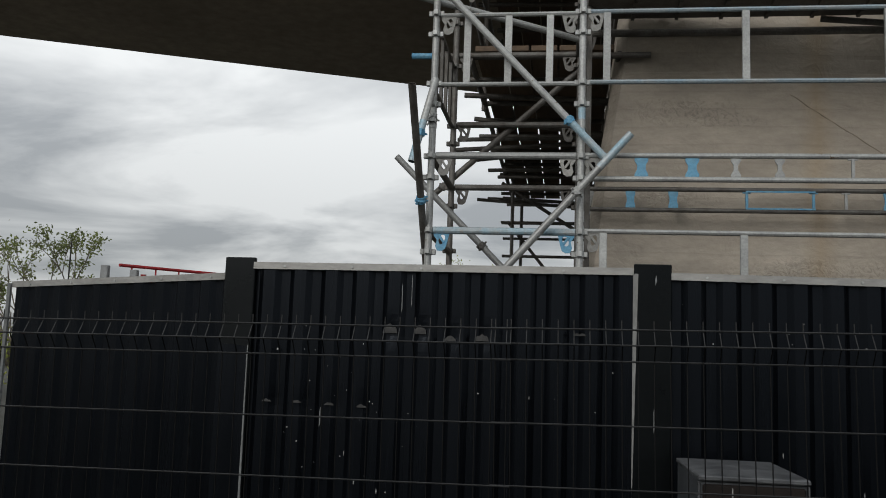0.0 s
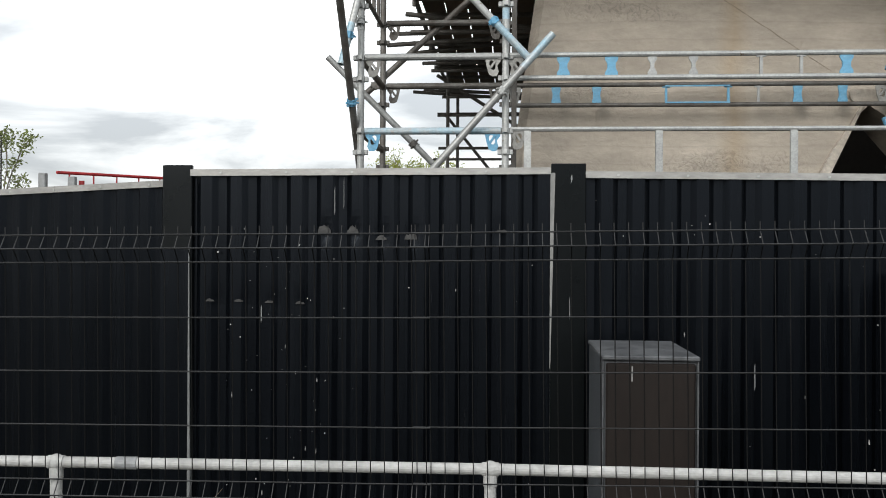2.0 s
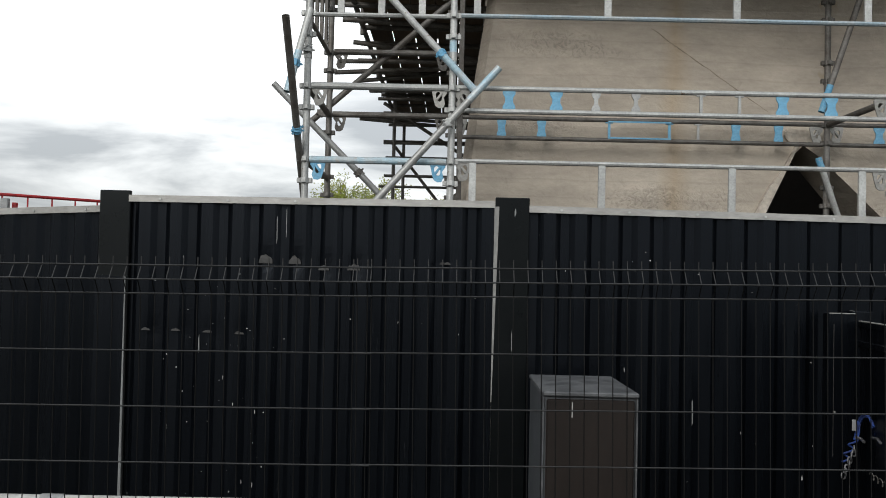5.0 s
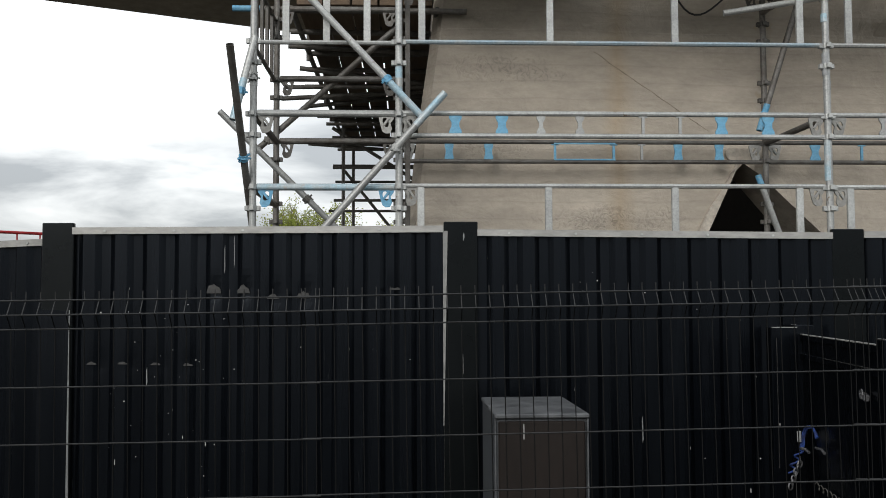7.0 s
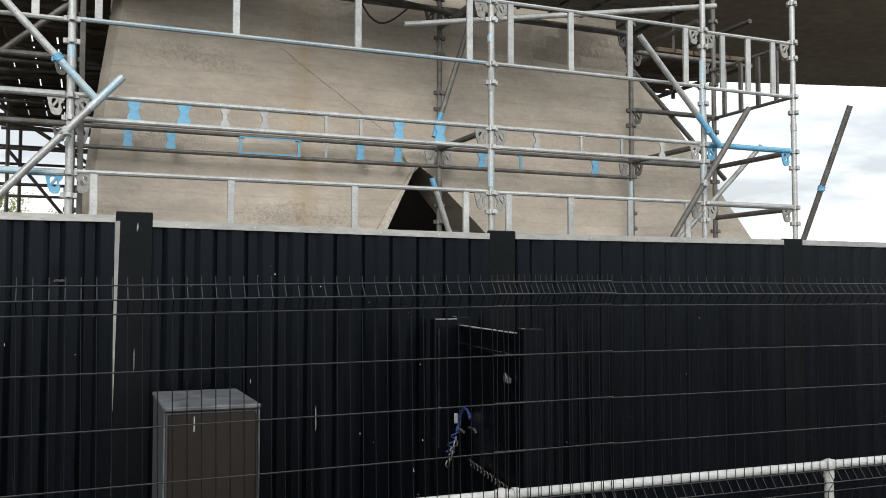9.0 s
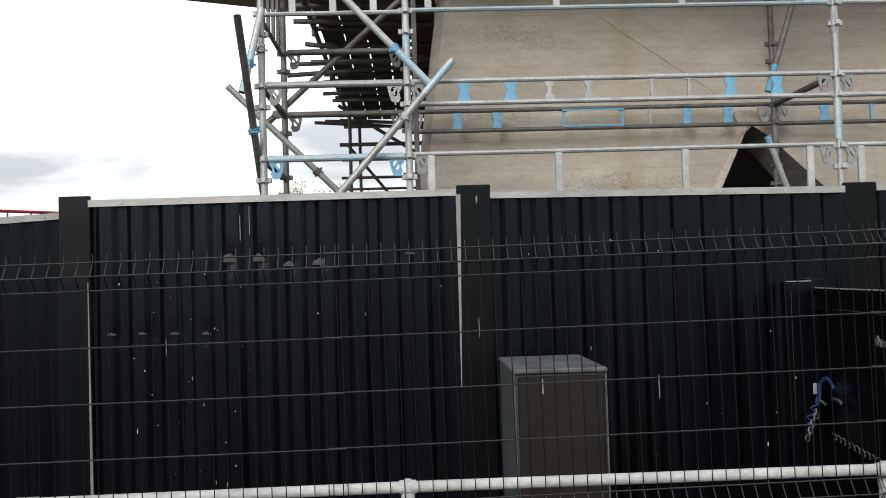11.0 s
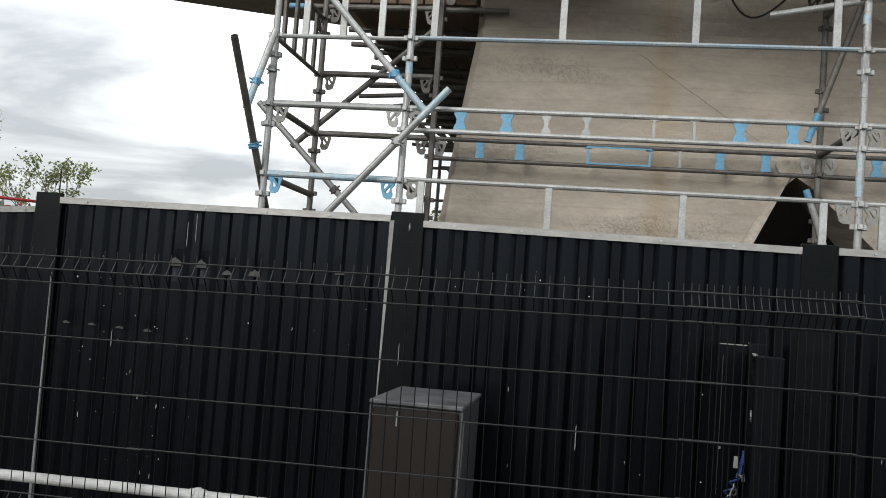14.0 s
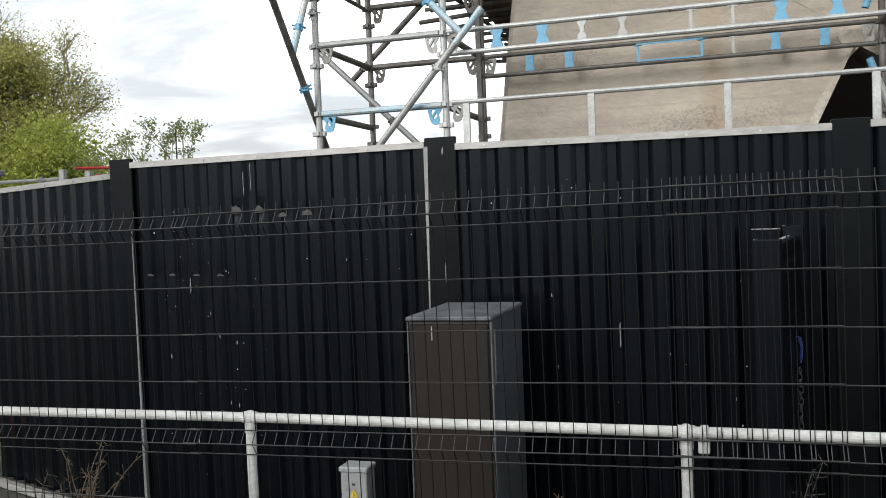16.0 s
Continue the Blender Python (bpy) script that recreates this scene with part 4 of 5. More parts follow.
# front ledgers of the towers
ledger((-1.235, YF, 3.175), (-0.247, YF, 3.175))
ledger((-1.235, YF, 2.67), (-0.247, YF, 2.67), M_PALE, hook=M_BLUE)
ledger((4.74, YF, 3.175), (5.73, YF, 3.175), M_BLUE)
ledger((4.74, YF, 2.67), (5.73, YF, 2.67))
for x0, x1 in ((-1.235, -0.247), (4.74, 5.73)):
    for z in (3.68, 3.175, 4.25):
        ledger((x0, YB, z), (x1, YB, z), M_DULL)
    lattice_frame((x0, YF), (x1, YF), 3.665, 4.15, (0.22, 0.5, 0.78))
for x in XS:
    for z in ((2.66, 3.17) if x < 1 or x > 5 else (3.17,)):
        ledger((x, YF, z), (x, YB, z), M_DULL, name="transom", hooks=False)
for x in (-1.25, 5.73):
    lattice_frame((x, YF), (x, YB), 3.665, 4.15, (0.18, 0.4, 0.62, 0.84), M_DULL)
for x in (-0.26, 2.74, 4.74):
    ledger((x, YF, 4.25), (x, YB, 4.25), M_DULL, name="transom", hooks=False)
# the long bays
twin_rail(-0.26, 2.74, YF, 3.025, 3.18, ((0.14, "b"), (0.46, "b"), (0.73, "g"), (1.0, "g"), (1.44, "n"), (1.70, "n"), (1.99, "b"), (2.32, "b")))
twin_rail(2.74, 4.74, YF, 3.025, 3.18, ((3.14, "g"), (3.54, "n"), (3.92, "n"), (4.32, "g")))
twin_rail(-0.26, 2.74, YB, 3.015, 3.175, ((0.15, "r"), (0.47, "r"), (1.01, "t"), (1.49, "t"), (1.72, "n"), (2.02, "r"), (2.36, "r")), M_DULL)
twin_rail(2.74, 4.74, YB, 3.015, 3.175, ((3.16, "b"), (3.55, "t"), (4.34, "b")), M_DULL)
bm = bmesh.new()
for z in (3.03, 3.16):
    box(bm, (1.0, YB - 0.022, z - 0.006), (1.5, YB - 0.016, z + 0.006))
part("painted_strip", bm, M_BLUE, SCAFFOLD, "blue painted stretch of rail")
lattice_frame((-0.247, YF), (2.74, YF), 2.19, 2.68, (0.05, 0.343, 0.637, 0.93))
lattice_frame((2.74, YF), (4.74, YF), 2.19, 2.675, (0.075, 0.35, 0.63, 0.915))
CHORD = mat("flaking_blue_on_steel", (0.36, 0.38, 0.38), 0.5, 0.4, other=(0.26, 0.35, 0.41), scale=5, grain=60, bump=0.08)
lattice_frame((-0.247, YF), (2.74, YF), 3.675, 4.16, (0.053, 0.35, 0.643, 0.94), chord=CHORD)
lattice_frame((2.74, YF), (4.74, YF), 3.675, 4.17, (0.085, 0.355, 0.635, 0.915))
# loose braces of the near tower
brace((-1.23, 1.20, 4.36), (-0.10, 1.20, 3.15), M_GALV, tip=M_PALE, tip_len=0.34, clamps=(0.80,), clamp_mat=M_BLUE)
brace((-1.53, 1.20, 1.5), (0.065, 1.18, 3.30), M_GALV, tip=M_PALE, tip_len=0.3, clamps=(0.79,))
brace((-1.272, 1.80, 2.03), (-1.272, 0.64, 3.465), M_DULL, clamps=(0.57,), clamp_mat=M_BLUE, name="raking_tube")
brace((-1.215, 1.21, 3.68), (-1.335, 1.09, 3.09), M_GALV, tip=M_PALE, tip_len=0.3, clamps=(0.66,), clamp_mat=M_BLUE, name="raking_tube")
brace((-0.30, 2.20, 2.02), (-1.618, 2.026, 3.343), M_GALV, clamps=(0.50,), clamp_mat=M_DULL)
brace((-1.45, 2.40, 3.06), (-0.26, 2.40, 4.13), M_DULL, clamps=(0.12,), clamp_mat=M_DULL)
brace((0.30, 2.40, 4.255), (-1.60, 2.40, 4.265), M_DULL, tip=M_BLUE, tip_len=0.22, name="cross_tube")
brace((-0.26, 1.9, 4.2), (-1.40, 1.22, 4.28), M_GALV, name="cross_tube")
bm = bmesh.new()
coupler(bm, (-1.235, YF - 0.02, 3.42), (0, 0, 1), (0.3, -0.8, -0.5))
part("coupler", bm, M_GALV, SCAFFOLD)
# flats beside the near front standard
bm = bmesh.new()
box(bm, (-0.205, 2.0, 0.0), (-0.165, 2.05, 4.9), 0.003)
part("mast", bm, M_DULL, SCAFFOLD)
# braces and fittings in the long bay
brace((3.0, 2.10, 4.48), (2.60, 2.12, 3.23), M_DULL, tip=M_BLUE, tip_len=0.22, clamps=(0.9,), clamp_mat=M_BLUE)
brace((2.95, 2.30, 2.05), (2.645, 2.28, 2.90), M_GALV, tip=M_BLUE, tip_len=0.1)
brace((1.55, 2.30, 4.49), (3.05, 2.30, 4.36), M_DULL, name="cross_tube")
brace((2.25, 1.90, 4.10), (4.95, 1.35, 4.42), M_GALV, name="cross_tube")
brace((4.05, 1.20, 4.02), (4.86, 1.20, 3.15), M_GALV, tip=M_BLUE, tip_len=0.35, clamps=(0.85,), clamp_mat=M_BLUE)
brace((4.1, 1.20, 2.0), (5.15, 1.18, 3.50), M_DULL, clamps=(0.55,))
brace((5.74, 1.20, 2.35), (5.80, 0.7, 3.48), M_DULL, clamps=(0.41,), clamp_mat=M_BLUE, name="raking_tube")
brace((4.8, 2.22, 2.05), (6.1, 2.10, 3.37), M_GALV)
brace((5.9, 2.40, 3.06), (4.74, 2.40, 4.13), M_DULL)
ledger((-0.26, YB, 4.42), (2.74, YB, 4.42), M_DULL, r=0.03)
ledger((2.74, YB, 4.42), (4.74, YB, 4.42), M_DULL, r=0.03)
bm = bmesh.new()
path_tube(bm, [Vector((2.02 + 0.5 * f, 2.42, 4.46 - 0.78 * f * (1 - f) * (1.5 - f))) for f in np.linspace(0, 1, 12)], 0.008, 6)
part("cable", bm, M_CABLE, SCAFFOLD, "slack black cable loop")


def platform(x0, x1, y0, y1, z, count, name, material, parent, along="x", tabs=True):
    w = ((y1 - y0) if along == "x" else (x1 - x0)) / count
    for k in range(count):
        bm = bmesh.new()
        if along == "x":
            box(bm, (x0, y0 + k * w + 0.01, z), (x1, y0 + (k + 1) * w - 0.012, z + 0.05), 0.004)
            if tabs:
                for i in range(1, int((x1 - x0) / 0.33)):
                    box(bm, (x0 + i * 0.33, y0 + k * w + 0.05, z - 0.03), (x0 + i * 0.33 + 0.025, y0 + (k + 1) * w - 0.05, z))
        else:
            box(bm, (x0 + k * w + 0.009, y0, z), (x0 + (k + 1) * w - 0.009, y1, z + 0.045), 0.004)
        part(name, bm, material, parent)


platform(-0.2, 2.7, 1.40, 2.28, 4.50, 4, "deck_board", M_DULL, SCAFFOLD)
platform(2.78, 4.7, 1.40, 2.28, 4.50, 4, "deck_board", M_DULL, SCAFFOLD)


# ---- walkways down both flanks of the pier ----
def walkway(mx, label, end=8.9):
    """mx: maps the near flank's x to this flank's."""
    rng = random.Random(11 if mx(0) < 1 else 12)
    root = thing("scaffold_walkway", label, "scaffold", "flank walkways")
    xa, xb = sorted((mx(-1.10), mx(0.03)))
    for lift, (z, ya, yb) in enumerate(((4.32, 2.45, end), (5.55, 2.45, 8.9))):
        y = ya
        while y < yb:
            y2 = min(yb, y + 1.28)
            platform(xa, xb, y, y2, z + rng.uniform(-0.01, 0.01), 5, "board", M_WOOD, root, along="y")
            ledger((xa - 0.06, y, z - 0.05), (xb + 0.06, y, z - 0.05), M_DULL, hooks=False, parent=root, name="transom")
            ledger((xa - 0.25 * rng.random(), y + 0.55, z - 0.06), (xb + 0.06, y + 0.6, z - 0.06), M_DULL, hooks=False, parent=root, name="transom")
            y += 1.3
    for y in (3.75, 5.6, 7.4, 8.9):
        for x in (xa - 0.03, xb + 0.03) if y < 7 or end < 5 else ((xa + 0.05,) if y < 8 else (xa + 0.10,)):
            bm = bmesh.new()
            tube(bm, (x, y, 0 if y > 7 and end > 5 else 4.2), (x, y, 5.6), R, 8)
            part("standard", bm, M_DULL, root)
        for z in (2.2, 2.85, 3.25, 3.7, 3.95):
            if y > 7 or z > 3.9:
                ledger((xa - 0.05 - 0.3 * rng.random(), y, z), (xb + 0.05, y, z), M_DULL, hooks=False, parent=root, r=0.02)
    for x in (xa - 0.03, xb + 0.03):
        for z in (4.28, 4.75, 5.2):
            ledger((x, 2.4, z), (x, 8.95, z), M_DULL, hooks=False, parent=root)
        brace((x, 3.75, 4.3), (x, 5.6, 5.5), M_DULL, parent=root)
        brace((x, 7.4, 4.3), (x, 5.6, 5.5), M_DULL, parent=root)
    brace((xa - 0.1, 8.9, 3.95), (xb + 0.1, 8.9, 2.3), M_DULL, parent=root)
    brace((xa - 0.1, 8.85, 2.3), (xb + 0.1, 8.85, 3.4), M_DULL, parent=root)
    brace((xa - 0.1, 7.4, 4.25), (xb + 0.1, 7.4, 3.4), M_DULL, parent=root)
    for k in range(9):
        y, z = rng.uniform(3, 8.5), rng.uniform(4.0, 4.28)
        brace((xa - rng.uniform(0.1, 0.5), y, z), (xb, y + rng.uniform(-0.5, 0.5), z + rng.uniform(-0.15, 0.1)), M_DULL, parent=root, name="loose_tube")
    return root


walkway(lambda x: x, "dark timber boarded scaffold walkway under the bridge")
walkway(lambda x: 5.15 - x, "dark timber boarded scaffold walkway beyond the pier", 3.9)


# ---- mesh fence and handrail ----
MESH_Y = -1.605
LINES = ((1.92, 0), (1.87, 1), (1.82, 0), (1.62, 0), (1.425, 0), (1.23, 0), (1.03, 0), (0.98, 1), (0.93, 0), (0.73, 0), (0.53, 0), (0.33, 0), (0.13, 0), (0.05, 0))


def mesh_panel(x0, x1, z_off, lean, dy):
    root = thing("mesh_fence_panel", "black welded wire mesh fence panel with folded ridges", "fence", "mesh fence panels")
    root.matrix_basis = Matrix.Translation((x0, MESH_Y + dy, z_off)) @ Matrix.Rotation(-lean, 4, "Y")
    n = int(round((x1 - x0) / 0.05))
    pts = [(0, 0, 1.95)] + [(0, -0.036 if a else 0.0, z) for z, a in LINES] + [(0, 0, 0.0)]
    bm = bmesh.new()
    path_tube(bm, [Vector(p) for p in pts], 0.0020, 5)
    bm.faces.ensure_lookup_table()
    # upward faces of the folds get the paler wire, skylight painted in
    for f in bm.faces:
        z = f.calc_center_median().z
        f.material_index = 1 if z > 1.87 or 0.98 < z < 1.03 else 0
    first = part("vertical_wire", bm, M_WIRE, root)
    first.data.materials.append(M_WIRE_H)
    for k in range(1, n + 1):
        shared(first, root, Matrix.Translation((k * 0.05, 0, 0)))
    bm = bmesh.new()
    tube(bm, (-0.015, 0, 0), (n * 0.05 + 0.015, 0, 0), 0.0029, 6)
    # horizontals carry the light on their tops as a paler colour
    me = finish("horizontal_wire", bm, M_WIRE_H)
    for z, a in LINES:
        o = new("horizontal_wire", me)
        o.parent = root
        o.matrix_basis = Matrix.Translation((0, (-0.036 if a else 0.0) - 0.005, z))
    return root


mesh_panel(-5.50, -3.0, 0.0, 0.0, 0.0)
mesh_panel(-3.00, -0.50, -0.022, 0.010, 0.0)
mesh_panel(-0.53, 1.97, 0.004, 0.014, 0.007)
mesh_panel(1.42, 3.92, 0.034, 0.0, 0.014)


def handrail():
    root = thing("handrail", "weathered white tubular handrail with rounded post tops", "railing")
    y = -1.565

    def height(x):
        """The rail drops a little along its far stretch."""
        return 1.082 + 0.007 * min(0.0, x + 0.3)

    cuts = (-5.2, -3.50, -1.89, -0.285, 1.45, 3.2, 4.9)
    for a, b in zip(cuts, cuts[1:]):
        bm = bmesh.new()
        tube(bm, (a + 0.02, y, height(a)), (b - 0.02, y, height(b)), 0.0205, 16)
        part("rail", bm, M_RAIL, root, smooth=False)
    for x in cuts[1:-1]:
        z = height(x)
        bm = bmesh.new()
        tube(bm, (x, y, 0), (x, y, z + 0.01), 0.0215, 16)
        bmesh.ops.create_uvsphere(bm, u_segments=14, v_segments=8, radius=0.029, matrix=Matrix.Translation((x, y, z)) @ Matrix.Diagonal((1, 1, 1.05, 1)))
        tube(bm, (x - 0.03, y, z), (x + 0.03, y, z), 0.0245, 14)
        tube(bm, (x, y, z - 0.06), (x, y, z - 0.02), 0.025, 14)
        part("rail_post", bm, M_RAIL, root)
    bm = bmesh.new()
    box(bm, (1.49, y - 0.028, 1.012), (1.53, y - 0.020, 1.066), 0.004)
    tube(bm, (1.51, y - 0.032, 1.035), (1.51, y - 0.02, 1.035), 0.006, 8)
    pipe(bm, (1.50, y, height(1.5)), (1.525, y, height(1.5)), 0.027, 0.006, 14)
    part("fixing_clamp", bm, M_RAIL, root)
    bm = bmesh.new()
    pipe(bm, (-1.66, y, height(-1.66)), (-1.58, y, height(-1.58)), 0.0235, 0.003, 14)
    part("tape_band", bm, M_BOX, root, "white tape band with rust stain")


handrail()


# ---- utility cabinet ----
def cabinet():
    root = thing("utility_cabinet", "dark brown metal utility cabinet with grey sides and a flat lid", "cabinet")
    x0, x1, y0, y1, z1 = 0.182, 0.582, -0.90, -0.262, 1.398
    bm = bmesh.new()
    box(bm, (x0, y0, 0.0), (x1, y1, z1), 0.006)
    body = part("body", bm, M_CAB_S, root, "grey metal cabinet body")
    bm = bmesh.new()
    box(bm, (x0 + 0.012, y0 - 0.018, 0.06), (x1 - 0.012, y0 - 0.001, z1 - 0.012), 0.006)
    part("door", bm, M_CAB, root, "dark brown door")
    bm = bmesh.new()
    box(bm, (x0 - 0.006, y0 - 0.022, z1), (x1 + 0.006, y1 + 0.006, z1 + 0.02), 0.005)
    top = max((f for f in bm.faces), key=lambda f: f.calc_center_median().z)
    bmesh.ops.poke(bm, faces=[top], offset=0.012)
    part("lid", bm, M_CAB_T, root, "scuffed grey lid")
    for k, (xa, xb) in enumerate(((x0 - 0.004, x0 + 0.004), (x1 - 0.004, x1 + 0.004))):
        bm = bmesh.new()
        box(bm, (xa, y0 - 0.01, 0.03), (xb, y0 + 0.025, z1 - 0.004), 0.002)
        part("corner_strip", bm, M_CAB_T, root)
    bm = bmesh.new()
    slab(bm, ((0.30, 1.31), (0.306, 1.31), (0.305, 1.375), (0.301, 1.375)), y0 - 0.0205, y0 - 0.017)
    part("scratch", bm, M_FLECK, root)
    bm = bmesh.new()
    box(bm, (x1 + 0.001, y0 + 0.03, 1.10), (x1 + 0.008, y0 + 0.045, 1.355))
    part("hinge_strip", bm, M_TRIM, root, "bare metal hinge strip")


cabinet()


def meter_box():
    root = thing("meter_box", "small pale grey plastic box with a yellow warning triangle", "electrical box")
    c, y = -0.315, -0.47
    bm = bmesh.new()
    box(bm, (c - 0.075, y, 0.0), (c + 0.075, y + 0.12, 0.538), 0.006)
    part("case", bm, M_BOX, root)
    bm = bmesh.new()
    box(bm, (c - 0.083, y - 0.008, 0.534), (c + 0.083, y + 0.128, 0.563), 0.006)
    part("cover", bm, M_BOX, root)
    bm = bmesh.new()
    slab(bm, ((c - 0.024, 0.402), (c + 0.024, 0.402), (c, 0.446)), y - 0.004, y)
    tri = part("warning_triangle", bm, M_YEL, root, "yellow warning triangle")
    bm = bmesh.new()
    slab(bm, ((c - 0.004, 0.399), (c + 0.002, 0.413), (c - 0.003, 0.415), (c + 0.004, 0.433), (c + 0.001, 0.417), (c + 0.006, 0.415)), y - 0.006, y - 0.004)
    part("bolt_symbol", bm, M_BLACK, tri)
    bm = bmesh.new()
    box(bm, (c - 0.008, y - 0.004, 0.465), (c + 0.008, y, 0.475))
    part("latch", bm, M_BLACK, root)


meter_box()


# ---- plants ----
def limb(bm, p, d, length, r, depth, rng, tips, spread):
    q = p
    steps = 3
    for k in range(steps):
        d = (d + Vector((rng.uniform(-1, 1), rng.uniform(-1, 1), rng.uniform(-0.4, 0.8))) * 0.16).normalized()
        n = q + d * length / steps
        tube(bm, q, n, r * (1 - 0.25 * k / steps), 5, r * (1 - 0.25 * (k + 1) / steps))
        q = n
        if depth < 2:
            tips.append(q)
    if depth == 0:
        return
    for k in range(rng.choice((2, 3, 3))):
        side = Vector((rng.uniform(-1, 1), rng.uniform(-1, 1), rng.uniform(-0.25, 0.6)))
        limb(bm, q, (d + side * spread).normalized(), length * rng.uniform(0.62, 0.82), r * 0.6, depth - 1, rng, tips, spread)


def leaves(bm, centres, count, reach, size, rng, squash=0.7):
    for _ in range(count):
        c = rng.choice(centres)
        p = c + Vector((rng.gauss(0, reach), rng.gauss(0, reach), rng.gauss(0, reach * squash)))
        a, b = Vector((rng.uniform(-1, 1), rng.uniform(-1, 1), rng.uniform(-1, 1))).normalized(), Vector((rng.uniform(-1, 1), rng.uniform(-1, 1), rng.uniform(-0.3, 1))).normalized()
        s = size * rng.uniform(0.6, 1.3)
        c2 = a.cross(b)
        if c2.length < 0.1:
            continue
        b = c2.normalized()
        vs = [bm.verts.new(p + q) for q in (a * s, b * s * 0.5, -a * s, -b * s * 0.5)]
        bm.faces.new(vs)


def tree(base, height, seed, depth, count, reach, size, leaf, label, spread=0.7, stems=1, trunk_r=0.12, first=0.32, twigs=0, share=1.0):
    rng = random.Random(seed)
    root = thing("tree", label, "tree")
    bm = bmesh.new()
    tips = []
    for s in range(stems):
        d = Vector((rng.uniform(-0.35, 0.35), rng.uniform(-0.35, 0.35), 1)) if stems > 1 else Vector((rng.uniform(-0.1, 0.1), 0, 1))
        o = Vector(base) + (Vector((rng.uniform(-0.3, 0.3), rng.uniform(-0.3, 0.3), 0)) * height * 0.12 if stems > 1 else Vector())
        limb(bm, o, d.normalized(), height * first, trunk_r, depth, rng, tips, spread)
    part("trunk", bm, M_BARK, root)
    bm = bmesh.new()
    leaves(bm, [p for p in tips if rng.random() < share], count, reach, size, rng)
    part("crown", bm, leaf, root)
    if twigs:
        bm = bmesh.new()
        for _ in range(twigs):
            p = rng.choice(tips)
            e = ((p - Vector(base) - Vector((0, 0, height * 0.5))).normalized() + Vector((rng.uniform(-0.7, 0.7), rng.uniform(-0.7, 0.7), rng.uniform(-0.2, 0.8)))).normalized()
            q = p + e * rng.uniform(0.4, 1.0)
            tube(bm, p, q, 0.010, 3, 0.006)
            tube(bm, q, q + (e + Vector((rng.uniform(-0.6, 0.6), rng.uniform(-0.6, 0.6), rng.uniform(-0.3, 0.6)))).normalized() * rng.uniform(0.2, 0.5), 0.006, 3, 0.004)
        tagged(part("brushwood", bm, M_TWIG, root), "bare brown outer twigs", kind="stuff")
    return root


tree((-29.6, 27, 0), 13.6, 4, 5, 32000, 0.45, 0.062, M_LEAF, "tall tree with thin upper twigs and fresh yellow-green leaves", stems=3, trunk_r=0.2, first=0.26, spread=0.75, twigs=1000, share=0.55)
tree((-34, 28, 0), 14.5, 14, 5, 30000, 0.45, 0.062, M_LEAF, "tall tree in fresh leaf beside the site", stems=3, trunk_r=0.2, first=0.26, spread=0.75, twigs=1000, share=0.55)
tree((-15.35, 19.4, 0), 6.1, 21, 4, 3300, 0.12, 0.055, M_LEAF_S, "small sparse tree with few young leaves", stems=3, trunk_r=0.06, first=0.30, spread=0.62, share=0.42)
tree((-4.2, 35, 0), 6.3, 33, 4, 6000, 0.14, 0.055, M_LEAF_B, "rounded small tree with bright young leaves", stems=5, trunk_r=0.06, first=0.33, spread=0.42)
tree((-1.3, 36, 0), 5.6, 37, 4, 4000, 0.15, 0.055, M_LEAF_B, "low rounded tree with bright young leaves", stems=4, trunk_r=0.05, first=0.33, spread=0.6)


def hedge(cx, cy, rx, ry, rz, count, seed, label, leaf):
    rng = random.Random(seed)
    root = thing("shrub", label, "shrub")
    centres = []
    bm = bmesh.new()
    for _ in range(90):
        a, h = rng.uniform(0, 6.28), rng.random()
        f = math.sqrt(rng.random()) * (1 - 0.55 * h)
        p = Vector((cx + rx * f * math.cos(a), cy + ry * f * math.sin(a), rz * (0.15 + 0.85 * h) * rng.uniform(0.8, 1.05)))
        centres.append(p)
        tube(bm, (cx + (p.x - cx) * 0.4, cy + (p.y - cy) * 0.4, 0), p, 0.05, 4, 0.012)
    part("stems", bm, M_BARK, root)
    bm = bmesh.new()
    leaves(bm, centres, count, 0.55, 0.08, rng)
    part("crown", bm, leaf, root)


hedge(-24.1, 24, 4.6, 3.0, 6.0, 42000, 8, "dense rounded bright green shrub", M_LEAF_B)
hedge(-27.6, 26.5, 4.6, 2.5, 9.2, 70000, 9, "dense rounded olive green shrub", M_LEAF)


def far_hedge():
    rng = random.Random(77)
    bm = bmesh.new()
    for k in range(1500):
        x = rng.uniform(-75, 60)
        y = 70 + rng.uniform(-4, 4)
        h = 4.6 + 1.5 * noise.noise(Vector((x * 0.13, 0, 0))) + rng.uniform(-0.8, 0.5)
        tube(bm, (x, y, 0), (x + rng.uniform(-1.2, 1.2), y, h), 0.09, 3, 0.02)
    single("far_treeline", bm, M_TWIG, "distant line of bare brown trees", "trees", kind="stuff")


far_hedge()


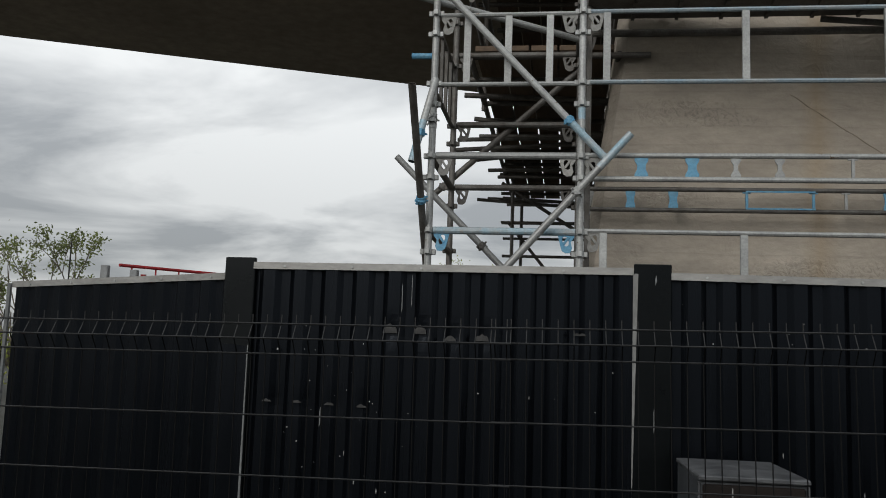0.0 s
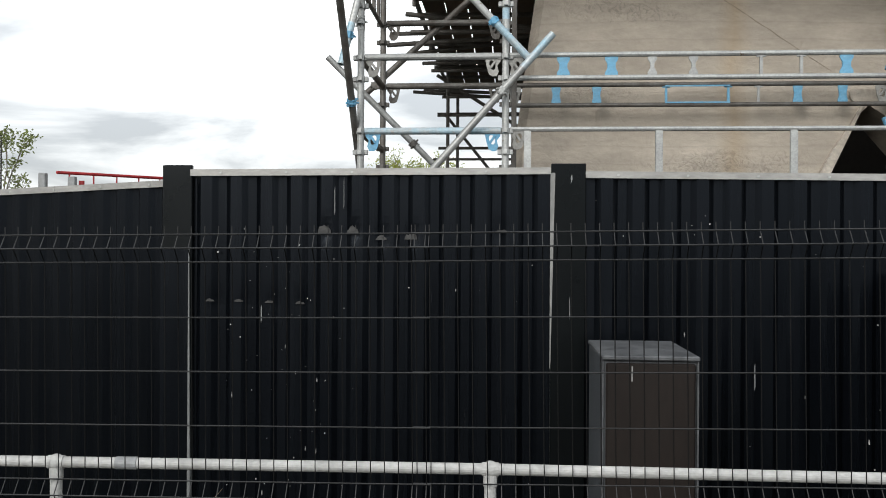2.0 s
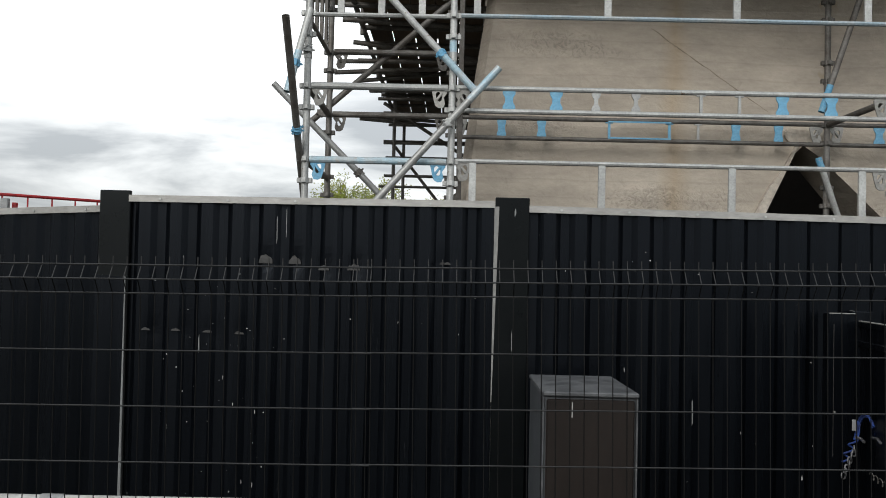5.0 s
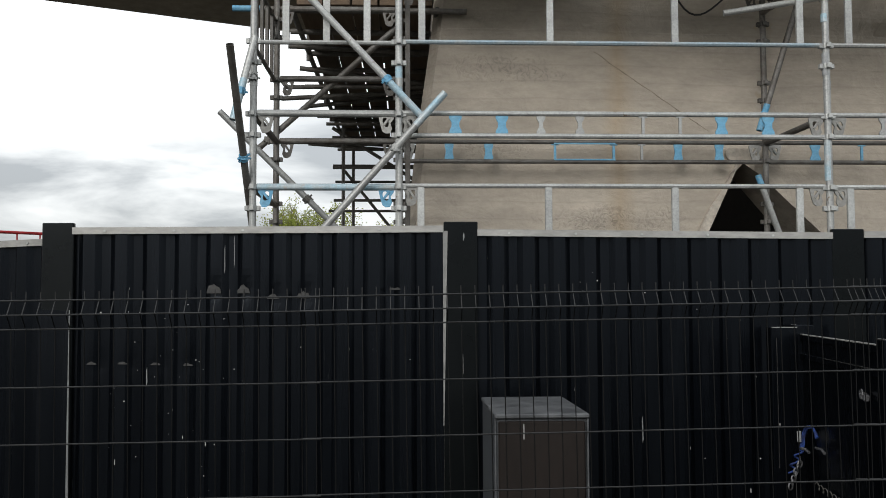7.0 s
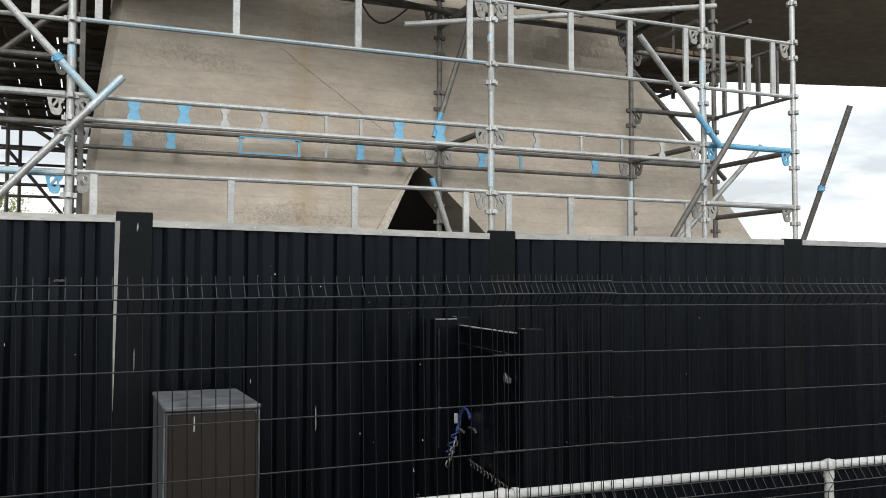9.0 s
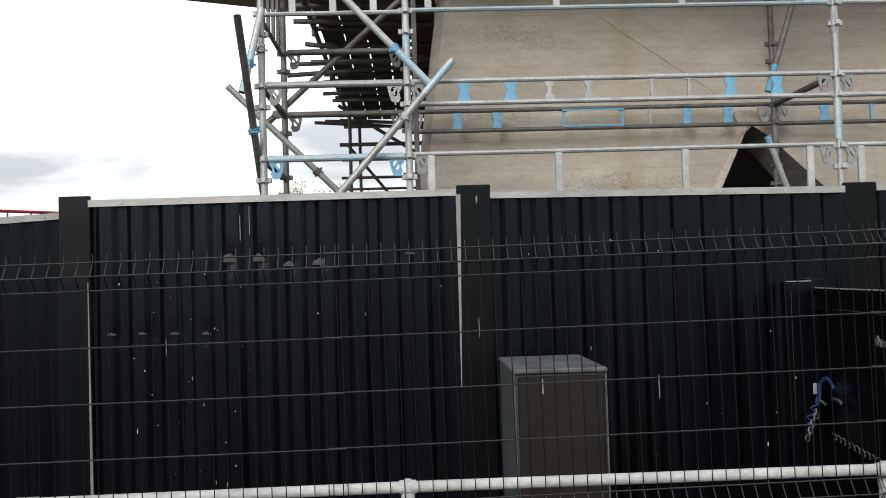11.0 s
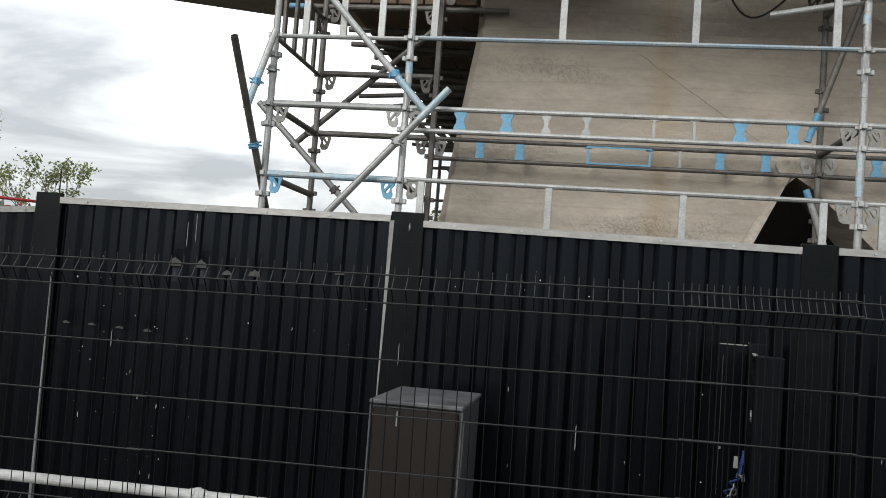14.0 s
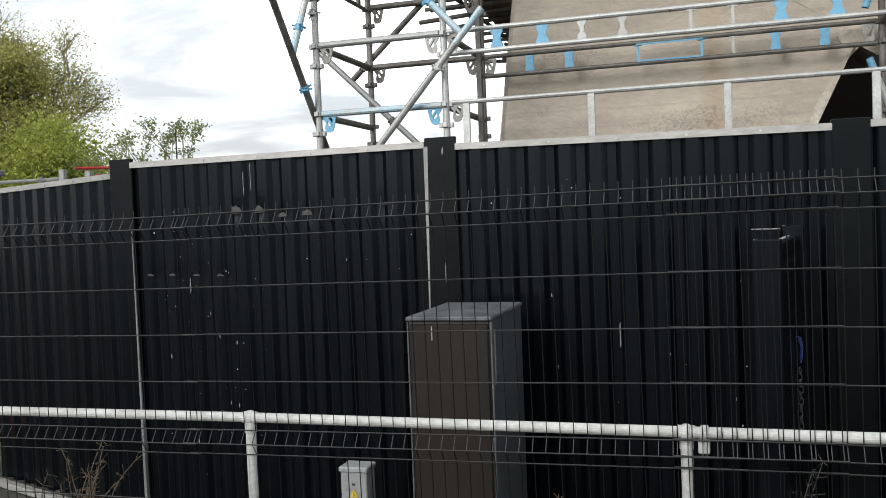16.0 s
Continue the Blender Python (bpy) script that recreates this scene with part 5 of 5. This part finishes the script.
def weeds(x, y, h, count, seed, label, material=M_DRY):
    rng = random.Random(seed)
    bm = bmesh.new()
    for _ in range(count):
        p = Vector((x + rng.gauss(0, 0.026), y + rng.gauss(0, 0.03), 0))
        d = Vector((rng.uniform(-0.08, 0.02), rng.uniform(-0.1, 0.1), 1)).normalized()
        n = p
        hh = h * rng.uniform(0.5, 1.05)
        lean = rng.uniform(0.0, 0.09)
        for k in range(9):
            q = n + d * hh / 9
            tube(bm, n, q, 0.0024, 4, 0.0020)
            if k > 3:
                for _ in range(3):
                    e = Vector((rng.uniform(-0.6, 1), rng.uniform(-0.6, 0.6), rng.uniform(-0.5, 0.8))).normalized()
                    tube(bm, q, q + e * rng.uniform(0.02, 0.06), 0.0016, 3, 0.0012)
            d = (d + Vector((lean * k / 4 + rng.uniform(-0.11, 0.11), rng.uniform(-0.12, 0.12), -0.05 * k / 2))).normalized()
            n = q
    single("dry_weed", bm, material, label, "weed", "dry weeds")


weeds(-1.60, -1.0, 0.80, 26, 1, "dry brown weed stalks in front of the hoarding")
weeds(-1.85, -1.0, 0.62, 5, 2, "few dry weed stalks in front of the hoarding")
weeds(1.93, -0.52, 0.78, 9, 3, "bent bleached weed stalks beside the gate", M_STALK)
weeds(-0.08, -0.8, 0.42, 6, 4, "low dry weed beside the small box")
weeds(0.72, -0.9, 0.60, 4, 5, "thin dry stalks beside the cabinet")


def grass_strip():
    rng = random.Random(15)
    bm = bmesh.new()
    for _ in range(5000):
        x, y = rng.uniform(-5.2, 3.0), rng.uniform(-1.5, -0.15)
        if rng.random() < 0.45:
            x, y = rng.uniform(-6.5, -3.6), rng.uniform(-0.6, 2.2)
        h = rng.uniform(0.03, 0.13)
        a = rng.uniform(0, 6.28)
        w = Vector((math.cos(a), math.sin(a), 0)) * 0.005
        tip = Vector((x + rng.uniform(-0.05, 0.05), y + rng.uniform(-0.05, 0.05), h))
        bm.faces.new([bm.verts.new(Vector((x, y, -0.02)) - w), bm.verts.new(Vector((x, y, -0.02)) + w), bm.verts.new(tip)])
    single("grass", bm, M_GRASS, "short rough grass along the fence", "grass", kind="stuff")


grass_strip()


# ---- the site beyond the hoarding's end ----
def red_barrier():
    root = thing("red_barrier", "red steel mesh barrier section behind the hoarding", "barrier")
    a, b = Vector((-3.30, 1.12, 2.375)), Vector((-2.35, 2.75, 2.42))
    bm = bmesh.new()
    tube(bm, a, b, 0.011, 8)
    part("top_rail", bm, M_RED, root)
    for k in range(10):
        p = a.lerp(b, (k + 0.5) / 10)
        bm = bmesh.new()
        tube(bm, p, p - Vector((0, 0, 0.85)), 0.006, 6)
        part("bar", bm, M_RED, root)
    bm = bmesh.new()
    tube(bm, a - Vector((0, 0, 0.85)), b - Vector((0, 0, 0.85)), 0.016, 8)
    part("bottom_rail", bm, M_RED, root)
    for f in (0.1, 0.9):
        p = a.lerp(b, f)
        bm = bmesh.new()
        tube(bm, p - Vector((0, 0, 0.05)), (p.x, p.y, 0), 0.02, 8)
        part("leg", bm, M_RED, root)


red_barrier()
for x, y, z in ((-3.36, 1.05, 2.365), (-3.22, 1.18, 2.35)):
    bm = bmesh.new()
    box(bm, (x - 0.025, y - 0.02, 0), (x + 0.025, y + 0.02, z), 0.004)
    single("timber_stake", bm, M_BOX, "pale weathered timber stake behind the hoarding", "stake", "timber stakes")


def site_stack():
    root = thing("block_stack", "stack of terracotta blocks and dark timber bearers", "blocks")
    rng = random.Random(9)
    for row, z in enumerate((0.02, 0.26, 0.50, 0.74)):
        for k in range(5):
            bm = bmesh.new()
            x = -7.6 + 0.46 * k + rng.uniform(-0.05, 0.05)
            if row == 3 and k in (1, 4):
                continue
            box(bm, (x, 2.7 + rng.uniform(0, 0.08), z), (x + 0.42, 3.2, z + 0.20), 0.01)
            part("block", bm, M_RUST, root)
        bm = bmesh.new()
        box(bm, (-7.7, 2.75, z - 0.03), (-5.3, 2.85, z + 0.005), 0.004)
        part("bearer", bm, M_WOOD, root)


site_stack()


def site_frame():
    root = thing("site_scaffold", "low grey scaffold platform with timber edge boards", "scaffold")
    for x in (-10.1, -9.2, -8.3, -7.4):
        for y in (4.2, 5.4):
            bm = bmesh.new()
            tube(bm, (x, y, 0), (x, y, 2.65), R, 8)
            part("standard", bm, M_GALV, root)
    for z in (1.95, 2.35, 2.6):
        for y in (4.2, 5.4):
            bm = bmesh.new()
            tube(bm, (-10.3, y, z), (-7.1, y, z), R, 8)
            part("ledger", bm, M_GALV, root)
    for z in (2.12, 1.3):
        bm = bmesh.new()
        box(bm, (-10.3, 4.1, z), (-7.1, 4.16, z + 0.16), 0.004)
        part("edge_board", bm, M_WOOD, root)
    bm = bmesh.new()
    box(bm, (-10.3, 4.3, 1.22), (-7.1, 5.3, 1.5), 0.01)
    part("base_slab", bm, M_CAP, root, "pale concrete slab edge")
    brace((-8.3, 4.15, 0.4), (-7.3, 4.15, 2.3), M_GALV, parent=root)
    brace((-7.4, 4.12, 1.2), (-8.6, 4.12, 2.2), M_GALV, parent=root)
    bm = bmesh.new()
    box(bm, (-7.75, 4.3, 2.625), (-7.25, 4.6, 2.70), 0.01)
    part("control_panel", bm, M_TRIM, root)
    bm = bmesh.new()
    box(bm, (-7.68, 4.0, 2.70), (-7.60, 4.08, 2.78), 0.01)
    part("floodlight", bm, M_BLACK, root)
    bm = bmesh.new()
    tube(bm, (-7.64, 4.05, 2.3), (-7.64, 4.05, 2.72), 0.012, 6)
    part("light_stem", bm, M_GALV, root)


site_frame()
bm = bmesh.new()
for k in range(2):
    path_tube(bm, [Vector((-4.9 + 0.25 * i, 0.55 + 0.03 * i - 0.12 * k, 0.10 + 0.03 * i + 0.14 * k + 0.02 * math.sin(i))) for i in range(5)], 0.065, 10)
single("barrier_pipe", bm, M_ORANGE, "bright orange plastic ducting lying on the grass", "pipe")
bm = bmesh.new()
tube(bm, (-14.2, 18.9, 0), (-14.2, 18.9, 4.75), 0.022, 8)
tube(bm, (-14.2, 18.9, 4.75), (-14.2, 18.9, 4.95), 0.014, 8)
single("site_pole", bm, M_BLACK, "thin dark pole standing by a small tree", "pole")
